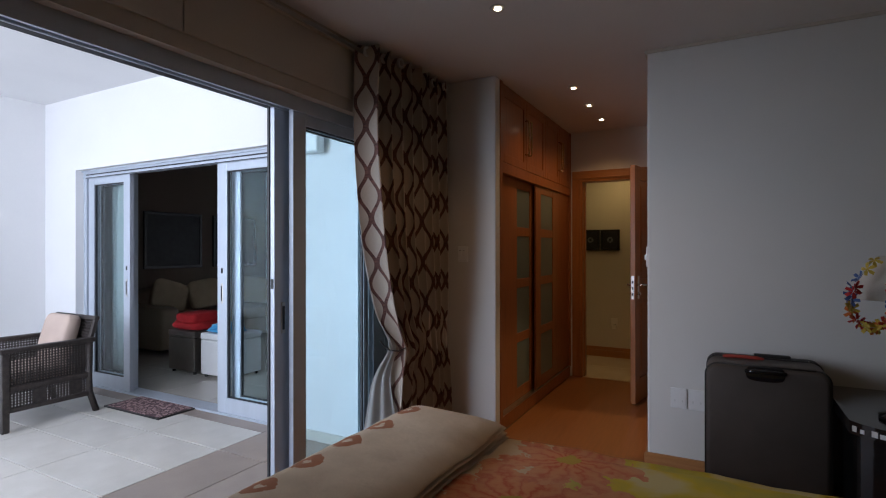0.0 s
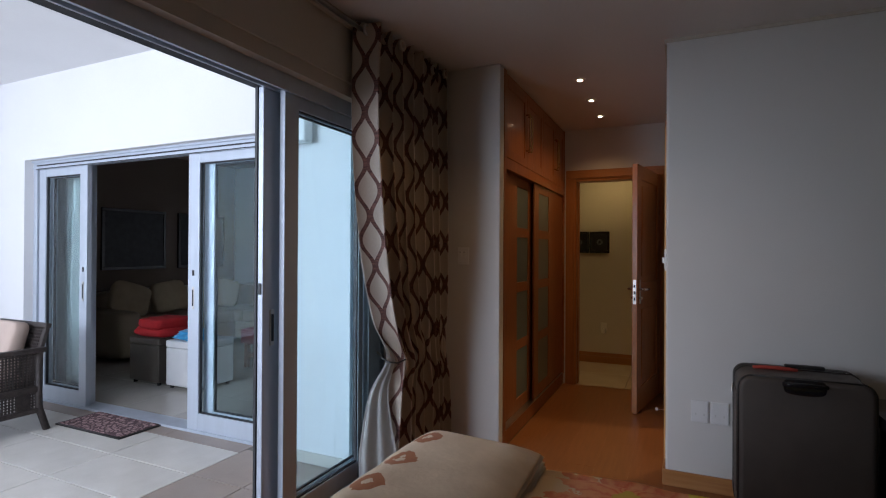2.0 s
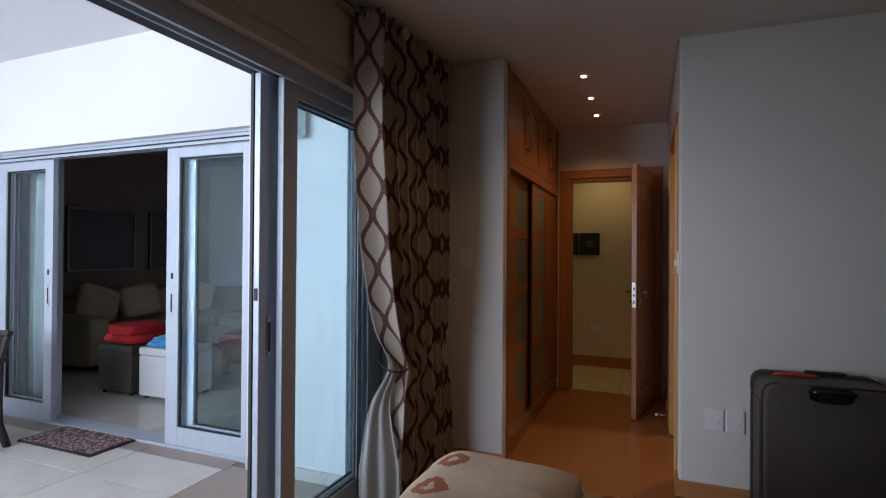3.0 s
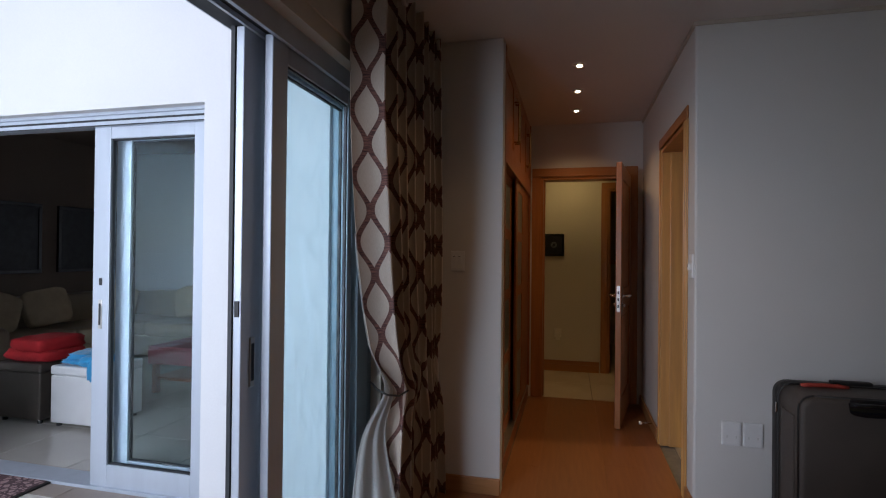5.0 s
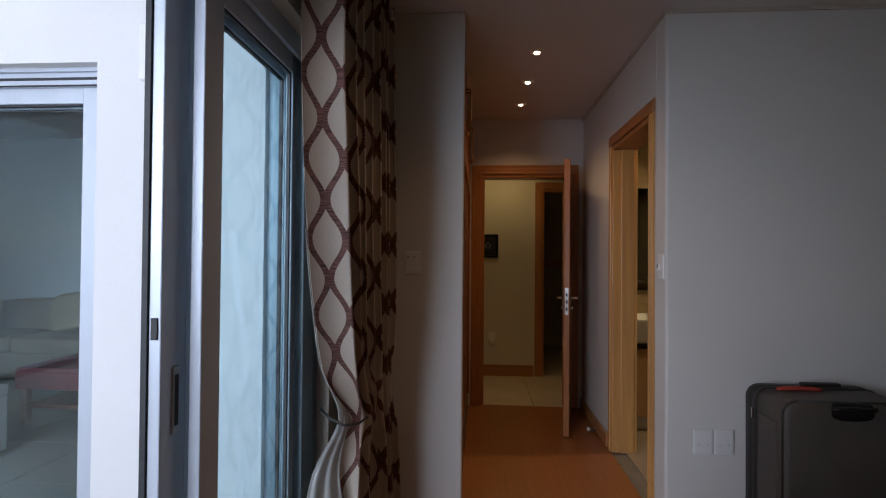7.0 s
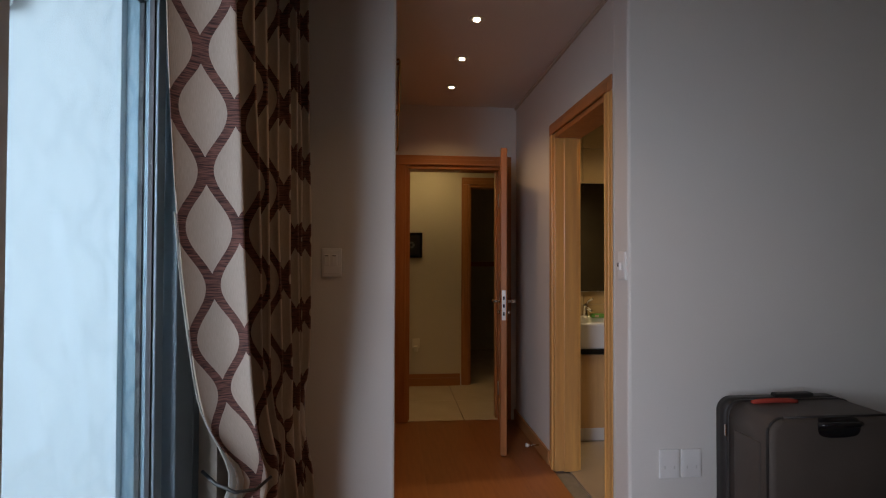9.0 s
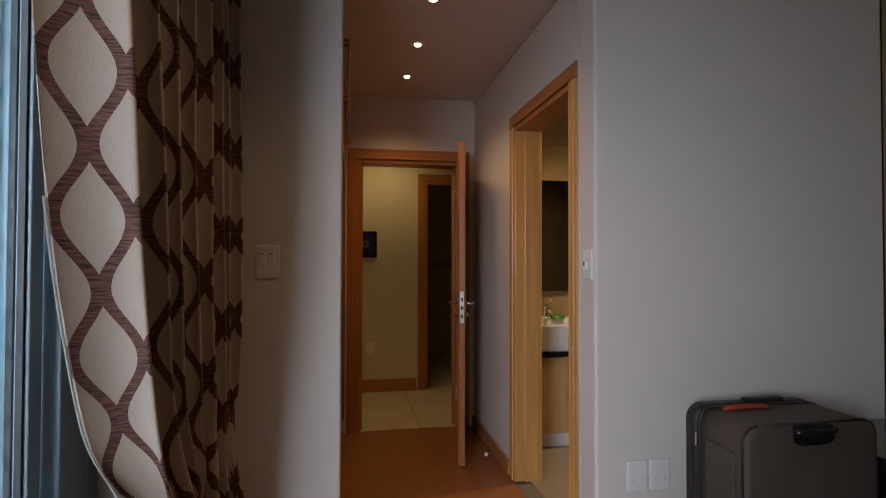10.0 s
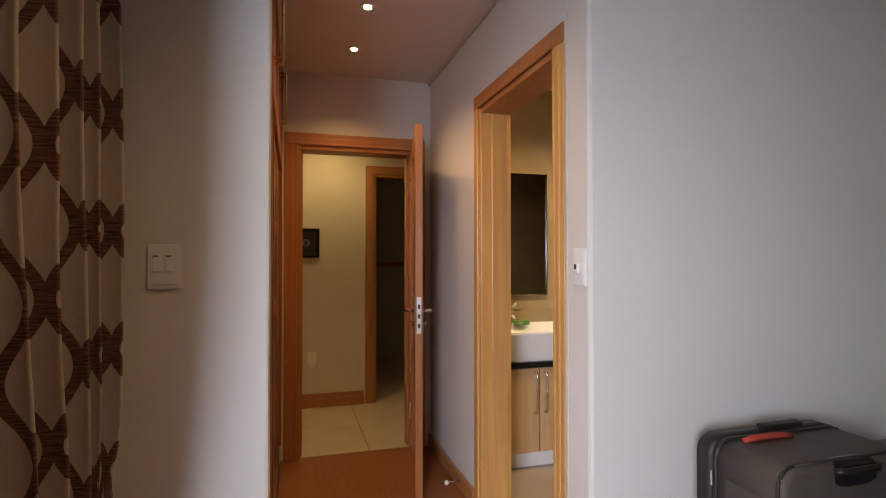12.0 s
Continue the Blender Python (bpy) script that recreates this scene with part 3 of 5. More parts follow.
skirting(-0.405, RX, NY - 0.016, NY - 0.001)
skirting(-0.405, -0.3895, NY - 0.001, 3.39)
skirting(-0.405, -0.3895, 4.312, 5.195)
skirting(WX, -1.335, 3.204, 3.219)
structure("baseboard_hall", boxes((-2.6, -0.682, 6.308, 6.329, 0, 0.075), (-2.6, -0.682, 6.316, 6.3295, 0.075, 0.115), bevel=0.003), door_wood_across, "moulded wooden hall skirting", "skirting")
structure("baseboard_terrace", boxes((-2.785, -2.10, FY - 0.012, FY - 0.001, TERR, TERR + 0.07), (-6.03, -5.47, FY - 0.012, FY - 0.001, TERR, TERR + 0.07), bevel=0.002, seg=1), tile_light,
          "tile skirting along the terrace wall", "skirting")


# ---------------------------------------------------------------- doors and frames
def architrave(name, along, opening, plane, out, head, width, mat_up, mat_across, depth, label):
    """Lining and moulded trim of a doorway. along: axis of the wall ('x' or 'y'); out: the side the trim stands on."""
    a0, a1 = opening
    e = thing(name, (a0, plane, 0) if along == "x" else (plane, a0, 0), label, "door frame")
    tagged(e, kind="structure")

    def put(n, u0, u1, w0, w1, z0, z1, mt, bev=0.004):
        b = (u0, u1, min(w0, w1), max(w0, w1), z0, z1) if along == "x" else (min(w0, w1), max(w0, w1), u0, u1, z0, z1)
        part(n, boxes(b, bevel=bev), mt, e)
    t = 0.028
    put("jamb", a0 - 0.001, a0 + t, plane + out * 0.004, plane - out * depth, 0, head, mat_up)
    put("jamb", a1 - t, a1 + 0.001, plane + out * 0.004, plane - out * depth, 0, head, mat_up)
    put("head", a0 + t, a1 - t, plane + out * 0.004, plane - out * depth, head - t, head + 0.001, mat_across)
    put("stop", a0 + t, a0 + t + 0.012, plane - out * 0.05, plane - out * (depth - 0.02), 0, head - t, mat_up)
    put("stop", a1 - t - 0.012, a1 - t, plane - out * 0.05, plane - out * (depth - 0.02), 0, head - t, mat_up)
    for k, (w, th) in enumerate(((width, 0.009), (width * 0.62, 0.013), (width * 0.22, 0.016))):
        put("trim", a0 - w + 0.006, a0 + 0.006, plane + out * 0.001, plane + out * th, 0, head + 0.0, mat_up, 0.005)
        put("trim", a1 - 0.006, a1 + w - 0.006, plane + out * 0.001, plane + out * th, 0, head + 0.0, mat_up, 0.005)
        put("trim", a0 - w + 0.006, a1 + w - 0.006, plane + out * 0.001, plane + out * (th + 0.001), head, head + w, mat_across, 0.005)
    return e


architrave("door_frame_hall", "x", (-1.255, -0.50), 5.2, -1, 1.965, 0.078, door_wood, door_wood_across, 0.14, "reddish wooden door frame to the hall")
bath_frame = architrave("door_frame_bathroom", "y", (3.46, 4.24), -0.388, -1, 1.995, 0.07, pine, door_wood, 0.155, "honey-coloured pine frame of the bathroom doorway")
architrave("door_frame_far_room", "x", (-0.605, 0.16), 6.33, -1, 1.985, 0.07, door_wood, door_wood_across, 0.14, "reddish wooden frame of the doorway across the hall")
part("strike_plate", boxes((-0.335, -0.300, 4.205, 4.2115, 0.905, 1.03), bevel=0.002), steel, bath_frame, "steel strike plate")
part("strike_hole", boxes((-0.325, -0.310, 4.2035, 4.205, 0.945, 0.99)), dark_seal, bath_frame)


def hall_door():
    """Panelled leaf, opened towards the passage wall, with lever handles and lock."""
    hinge, free = Vector((-0.505, 5.185, 0)), Vector((-0.645, 4.455, 0))
    d = free - hinge
    w, ang = d.length, math.atan2(d.y, d.x)
    m = Matrix.Translation(hinge) @ Matrix.Rotation(ang, 4, "Z")
    e = thing("door_1", hinge, "open reddish wooden door with chrome lever handles", "door")
    T, H = 0.04, 1.955

    def put(n, bm, mt, label="", smooth=False):
        return part(n, turned(bm, m), mt, e, label, smooth)
    put("stile", boxes((0, 0.11, -T / 2, T / 2, 0.01, H), bevel=0.003), door_wood)
    put("stile", boxes((w - 0.11, w, -T / 2, T / 2, 0.01, H), bevel=0.003), door_wood)
    for z0, z1 in ((0.01, 0.20), (0.86, 1.02), (H - 0.11, H)):
        put("rail", boxes((0.11, w - 0.11, -T / 2 + 0.001, T / 2 - 0.001, z0, z1), bevel=0.003), door_wood_across)
    for z0, z1 in ((0.20, 0.86), (1.02, H - 0.11)):
        put("door_panel", boxes((0.11, w - 0.11, -0.009, 0.009, z0, z1), (0.16, w - 0.16, -0.016, 0.016, z0 + 0.05, z1 - 0.05), bevel=0.004), door_wood)
    lock = put("lock_plate", boxes((w - 0.001, w + 0.002, -0.012, 0.012, 0.86, 1.05), bevel=0.001, seg=1), steel, "steel lock plate")
    for z in (0.90, 0.95, 1.0):
        part("latch", turned(boxes((w + 0.001, w + 0.005, -0.006, 0.006, z - 0.01, z + 0.012)), m), dark_seal, lock)
    for s in (1, -1):
        put("handle_plate", boxes((w - 0.085, w - 0.04, s * 0.02, s * 0.025, 0.86, 1.05) if s > 0 else (w - 0.085, w - 0.04, -0.025, -0.02, 0.86, 1.05), bevel=0.002), chrome, "chrome back plate")
        put("handle", tube([(w - 0.062, s * 0.02, 0.975), (w - 0.062, s * 0.062, 0.975), (w - 0.075, s * 0.068, 0.975), (w - 0.175, s * 0.068, 0.972)], 0.009), chrome, "chrome lever handle", True)
        put("key_knob", tube([(w - 0.062, s * 0.024, 0.905), (w - 0.062, s * 0.042, 0.905)], 0.011), chrome, "", True)
    for z in (0.25, 1.7):
        put("hinge", tube([(0.0, -0.024, z - 0.05), (0.0, -0.024, z + 0.05)], 0.008), steel, "", True)
    st = thing("door_stop", (-0.405, 4.50, 0.06), "small chrome door stop on the skirting", "door stop")
    part("stem", tube([(-0.404, 4.50, 0.055), (-0.475, 4.50, 0.055)], 0.005), chrome, st, "", True)
    part("buffer", tube([(-0.475, 4.50, 0.055), (-0.492, 4.50, 0.055)], 0.012), white_plastic, st, "", True)


hall_door()


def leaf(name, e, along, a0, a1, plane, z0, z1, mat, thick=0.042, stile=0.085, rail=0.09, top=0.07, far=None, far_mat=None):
    """A glazed aluminium sliding leaf under e, in the plane across `along`."""
    def b(u0, u1, w0, w1, za, zb):
        return (u0, u1, w0, w1, za, zb) if along == "x" else (w0, w1, u0, u1, za, zb)
    h = thick / 2
    far = far or stile
    f = part("stile", boxes(b(a0, a0 + stile, plane - h, plane + h, z0, z1), bevel=0.003), mat, e)
    part("stile", boxes(b(a1 - far, a1, plane - h, plane + h, z0, z1), bevel=0.003), far_mat or mat, e)
    part("rail", boxes(b(a0 + stile, a1 - far, plane - h + 0.001, plane + h - 0.001, z0, z0 + rail), bevel=0.003), mat, e)
    part("rail", boxes(b(a0 + stile, a1 - far, plane - h + 0.001, plane + h - 0.001, z1 - top, z1), bevel=0.003), mat, e)
    s = 0.008
    part("gasket", boxes(b(a0 + stile, a0 + stile + s, plane - h * 0.5, plane + h * 0.5, z0 + rail, z1 - top), b(a1 - far - s, a1 - far, plane - h * 0.5, plane + h * 0.5, z0 + rail, z1 - top),
                         b(a0 + stile, a1 - far, plane - h * 0.5, plane + h * 0.5, z0 + rail, z0 + rail + s), b(a0 + stile, a1 - far, plane - h * 0.5, plane + h * 0.5, z1 - top - s, z1 - top)),
         dark_seal, f)
    g = part("pane", boxes(b(a0 + stile + 0.002, a1 - far - 0.002, plane - 0.003, plane + 0.003, z0 + rail + 0.002, z1 - top - 0.002)), clear_glass, f)
    g.visible_shadow = False
    return f


def bedroom_slider():
    e = thing("door_sliding_bedroom", (-1.98, 2.0, 0), "half-open grey aluminium sliding door to the terrace", "sliding door")
    tagged(e, kind="structure")
    top = 2.045
    part("head_track", boxes((-2.055, -1.90, 0.2, 2.79, 2.0, top), (-1.915, -1.90, 0.2, 2.79, 1.972, 2.0), (-1.972, -1.962, 0.2, 2.79, 1.978, 2.0),
                             (-2.055, -2.045, 0.2, 2.79, 1.992, 2.0)), aluminium, e)
    part("track_seal", boxes((-1.961, -1.916, 0.25, 2.74, 1.994, 1.9995), (-2.044, -1.973, 0.25, 2.74, 1.988, 1.9995)), dark_seal, e, "dark brush seals")
    part("sill_track", boxes((-2.10, -1.90, 0.2, 2.79, -0.03, 0.006), (-1.955, -1.945, 0.2, 2.79, 0.006, 0.018), (-2.015, -2.005, 0.2, 2.79, 0.006, 0.018), (-2.075, -2.065, 0.2, 2.79, 0.006, 0.018)), aluminium, e)
    # far side frames take the darkened copy of the aluminium
    part("side_frame", boxes((-2.10, -1.90, 2.745, 2.79, 0.006, 2.0), bevel=0.003), shaded_aluminium, e)
    part("side_frame", boxes((-1.972, -1.955, 2.601, 2.744, 0.006, 2.0), (-1.952, -1.901, 2.625, 2.744, 0.006, 2.0), bevel=0.003), shaded_aluminium, e)
    part("side_frame", boxes((-2.10, -1.90, 0.201, 0.245, 0.006, 2.0), bevel=0.003), aluminium, e)
    a = leaf("leaf", e, "y", 1.892, 2.66, -1.993, 0.02, 1.985, aluminium, thick=0.030, stile=0.10, far=0.045, far_mat=shaded_aluminium)
    leaf("leaf", e, "y", 1.965, 2.60, -1.938, 0.02, 1.985, aluminium, thick=0.030, stile=0.092, far=0.045, far_mat=shaded_aluminium)
    part("edge_seal", boxes((-2.022, -2.0085, 1.886, 1.915, 0.02, 1.985)), dark_seal, e, "black edge seal")
    part("interlock", boxes((-2.004, -1.9795, 1.993, 2.03, 0.02, 1.985), bevel=0.003), aluminium, a)
    part("keeper", boxes((-2.001, -1.985, 1.888, 1.8925, 1.07, 1.12), bevel=0.001, seg=1), dark_seal, a, "black latch slot")
    part("flush_handle", boxes((-1.979, -1.973, 1.935, 1.962, 0.84, 1.0), bevel=0.004), steel, a, "flush pull handle")
    part("handle_recess", boxes((-1.9735, -1.972, 1.941, 1.956, 0.86, 0.98)), dark_seal, a)
    return e


bedroom_slider()


def lounge_slider():
    e = thing("door_sliding_lounge", (-4.1, 2.86, TERR), "open white-grey aluminium sliding door to the lounge", "sliding door")
    tagged(e, kind="structure")
    y0, y1, z0, top = 2.79, 2.94, TERR, 2.03
    part("head_frame", boxes((-5.47, -2.785, y0, y1, top - 0.05, top), (-5.47, -2.785, y0 - 0.005, y0 + 0.01, top - 0.075, top - 0.05), (-5.47, -2.785, y0 - 0.018, y0 - 0.001, top - 0.016, top)), aluminium, e)
    # thin dark strips put in for the shadow lines of the recessed head
    part("head_shadow_line", boxes((-5.42, -2.83, y0 - 0.003, y0 - 0.001, top - 0.047, top - 0.036), (-5.42, -2.83, y0 - 0.0075, y0 - 0.0055, top - 0.075, top - 0.068)), dark_seal, e)
    part("sill_track", boxes((-5.47, -2.785, y0, y1, z0 - 0.01, z0 + 0.015)), aluminium, e)
    part("side_frame", boxes((-5.47, -5.42, y0, y1, z0, top - 0.05), bevel=0.003), aluminium, e)
    part("side_frame", boxes((-2.83, -2.785, y0, y1, z0, top - 0.05), bevel=0.003), aluminium, e)
    a = leaf("leaf", e, "x", -5.41, -4.74, 2.825, z0 + 0.015, top - 0.06, aluminium, stile=0.095, rail=0.12, top=0.08)
    leaf("leaf", e, "x", -5.44, -4.80, 2.90, z0 + 0.015, top - 0.06, aluminium, stile=0.095, rail=0.12, top=0.08)
    c = leaf("leaf", e, "x", -3.56, -2.80, 2.825, z0 + 0.015, top - 0.06, aluminium, stile=0.11, rail=0.12, top=0.08)
    leaf("leaf", e, "x", -3.48, -2.84, 2.90, z0 + 0.015, top - 0.06, aluminium, stile=0.095, rail=0.12, top=0.08)
    for x, p in ((-4.785, a), (-3.505, c)):
        part("flush_handle", boxes((x - 0.012, x + 0.012, 2.800, 2.8045, 0.84, 1.0), bevel=0.002), steel, p)
        part("handle_recess", boxes((x - 0.006, x + 0.006, 2.798, 2.8005, 0.86, 0.98)), dark_seal, p)
        part("lock", boxes((x - 0.010, x + 0.010, 2.800, 2.8045, 1.08, 1.12), bevel=0.002), dark_seal, p)


lounge_slider()


# ---------------------------------------------------------------- bedroom things
def curtain():
    e = thing("curtain", (-1.76, 2.7, 0.02), "beige curtain with brown ogee pattern, drawn back over a metal hook", "curtain")
    FOLDS, TOP, BOT, TIE = 6.6, 2.41, 0.02, 0.69

    def shape(u, v):
        z = TOP + (BOT - TOP) * v
        # outline: the free edge is drawn in towards the cord and spreads below it
        s = max(0.0, min(1.0, (TOP - 0.15 - z) / (TOP - 0.15 - TIE)))
        pull = s ** 2.6
        if z < TIE:
            pull = 1.0 - 0.10 * min(1, (TIE - z) / 0.5)
        edge = 2.325 + 0.27 * pull
        end = 3.185 - 0.015 * pull
        tight = math.exp(-((z - TIE) / 0.13) ** 2)
        y = edge + (end - edge) * (u ** (1 - 0.25 * tight) * (1 - 0.25 * tight) + 0.25 * tight * u ** 3)
        ph = 2 * math.pi * (FOLDS * u + 1.7 * max(0.0, u - 0.16) - 0.25)
        amp = (0.066 + 0.009 * math.sin(u * 13)) * (1 - 0.5 * tight) * (0.74 + 0.26 * min(1, u / 0.17))
        x = -1.755 + 0.03 * u + amp * math.sin(ph) + 0.05 * tight * (1 - u) + 0.05 * u * v + 0.014 * noise.noise(Vector((u * 9, v * 4, 1.3)))
        x += 0.013 * tight * math.sin(2.3 * ph + 0.8)
        x = max(x, -1.846)
        y += 0.012 * math.sin(2 * ph + 1.0) * (1 - 0.5 * tight) + 0.012 * noise.noise(Vector((u * 7, v * 5, 7.7)))
        z -= 0.05 * tight * math.sin(u * 9) * (1 - u)
        return (x, y, z)
    # running length of the cloth along its folds
    N = 360
    line = [Vector(shape(k / N, 0.4)) for k in range(N + 1)]
    run = [0.0]
    for a, b in zip(line, line[1:]):
        run.append(run[-1] + (b - a).length)
    cloth = part("cloth", grid_sheet(N, 90, shape, lambda u, v: (run[round(u * N)] - 0.035, v * (TOP - BOT) - 0.1265)), curtain_cloth, e, "", True)
    mod = cloth.modifiers.new("thickness", "SOLIDIFY")
    mod.thickness = 0.003

    def back(u, v):
        z = 1.35 + (0.015 - 1.35) * v
        low = max(0.0, min(1.0, (0.80 - z) / 0.6))
        edge = shape(0.0, (TOP - z) / (TOP - BOT))
        y = edge[1] - 0.003 - 0.11 * low + (0.03 + 0.09 * low) * u + 0.014 * math.sin(u * 15 + 1) * low
        x = edge[0] - 0.004 + low * (-0.05 + 0.17 * u) - 0.01 * u * (1 - low)
        return (x, y, z)
    lin = part("lining", grid_sheet(30, 40, back), lining, e, "plain white lining", True)
    lin.modifiers.new("thickness", "SOLIDIFY").thickness = 0.003
    part("tie_hook", tube([(-1.82, 2.585, 0.715), (-1.78, 2.565, 0.69), (-1.73, 2.555, 0.672), (-1.685, 2.575, 0.668), (-1.655, 2.61, 0.685)], 0.0045), dark_steel, e, "curved dark metal tie-back hook", True)
    for i in range(7):
        u = min(0.98, (i + 0.25) / 6.6)
        x, y, z = shape(u, 0.02)
        ring = bmesh.new()
        N, K = 18, 6
        vs = [[ring.verts.new((x + 0.012 * math.sin(2 * math.pi * k / K) * 0.8, -0.0 + y + (0.024 + 0.007 * math.cos(2 * math.pi * k / K)) * math.cos(2 * math.pi * a / N),
                               2.375 + (0.024 + 0.007 * math.cos(2 * math.pi * k / K)) * math.sin(2 * math.pi * a / N))) for k in range(K)] for a in range(N)]
        for a in range(N):
            for k in range(K):
                ring.faces.new((vs[a][k], vs[(a + 1) % N][k], vs[(a + 1) % N][(k + 1) % K], vs[a][(k + 1) % K]))
        part("eyelet", ring, steel, e, "steel eyelet", True)
    r = thing("curtain_rod", (-1.775, 0.6, 2.375), "slim grey metal curtain rod below the ceiling", "curtain rod")
    part("pole", tube([(-1.775, -1.5, 2.375), (-1.775, 3.19, 2.375)], 0.011), steel, r, "", True)
    for y in (-0.6, 1.2, 3.0):
        part("bracket", boxes((-1.84, -1.77, y - 0.01, y + 0.01, 2.355, 2.364), bevel=0.002), steel, r)


curtain()


def bed():
    e = thing("bed", (-0.1, 1.3, 0), "bed made up with a yellow duvet printed with orange flowers", "bed")
    x0, x1, y0, y1 = -1.16, RX - 0.03, 0.86, 1.84
    part("base", boxes((x0 + 0.04, x1, y0 + 0.04, y1 - 0.04, 0.10, 0.30), bevel=0.015), material("bed_base", (0.16, 0.10, 0.07), 0.7, scale=6), e)
    part("mattress", boxes((x0 + 0.02, x1, y0 + 0.02, y1 - 0.02, 0.30, 0.50), bevel=0.03, seg=3), lining, e)
    for x in (x0 + 0.10, x1 - 0.10):
        for y in (y0 + 0.10, y1 - 0.10):
            part("leg", lathe([(0.02, 0.0), (0.026, 0.10)], x, y, 12), black_plastic, e)

    def cover(u, v):
        # u across the width with both sides hanging down, v from foot to head
        s = -0.30 + (y1 - y0 + 0.60) * u
        w = y1 - y0
        drop = max(0, -s) + max(0, s - w)
        y = y0 + min(max(s, 0), w)
        x = x0 + (x1 - 0.01 - x0) * v
        rnd = 0.035
        z = 0.565
        if drop > 0:
            z -= drop
            y += (0.03 + 0.015 * math.sin(x * 23)) * (1 if s > w else -1) * min(1, drop / 0.12)
        else:
            edge = min(s, w - s)
            if edge < 0.08:
                z -= rnd * (1 - edge / 0.08) ** 2
        z += 0.012 * noise.noise(Vector((x * 3.2, y * 3.2, 0))) + 0.006 * noise.noise(Vector((x * 11, y * 11, 4)))
        foot = min(1, (x - x0) / 0.06)
        return (x, y, z - 0.03 * (1 - foot) ** 2)
    d = part("duvet", grid_sheet(70, 90, cover), duvet_cotton, e, "yellow floral cotton duvet", True)
    d.modifiers.new("thickness", "SOLIDIFY").thickness = 0.012

    b = thing("blanket", (-0.95, 1.35, 0.57), "oatmeal fleece blanket folded in layers, with rust medallions", "blanket")
    n = 5
    for k in range(n):
        zl = 0.560 + 0.0185 * k
        xr = -0.725 + 0.020 * math.sin(k * 2.1 + 0.6)

        def layer(u, v, zl=zl, xr=xr, k=k):
            # a flattened loop of cloth round the cross-section, swept along the foot of the bed
            a = 2 * math.pi * u
            cx, hx = (-1.185 + xr) / 2, (xr + 1.185) / 2
            cs, sn = math.cos(a), math.sin(a)
            x = cx + hx * math.copysign(abs(cs) ** 0.45, cs)
            y = 0.90 + 0.955 * v - 0.012 * k + 0.010 * math.sin(3 * k + 9 * x)
            endf = min(1, v / 0.03, (1 - v) / 0.03)
            z = zl + 0.0088 * math.copysign(abs(sn) ** 0.7, sn) * (0.25 + 0.75 * endf)
            z += 0.008 * noise.noise(Vector((x * 5, y * 5, 0))) + 0.004 * noise.noise(Vector((x * 16, y * 16, k))) + 0.010 * (x + 0.95) * 0.4
            left = max(0, (-1.07 - x) / 0.11)
            right = max(0, (x + 0.85) / 0.12)
            return (x, y, z - 0.05 * left ** 2 - (0.004 + 0.004 * k) * right ** 2)
        part("fold", grid_sheet(44, 60, layer), blanket_fleece, b, "", True)


bed()


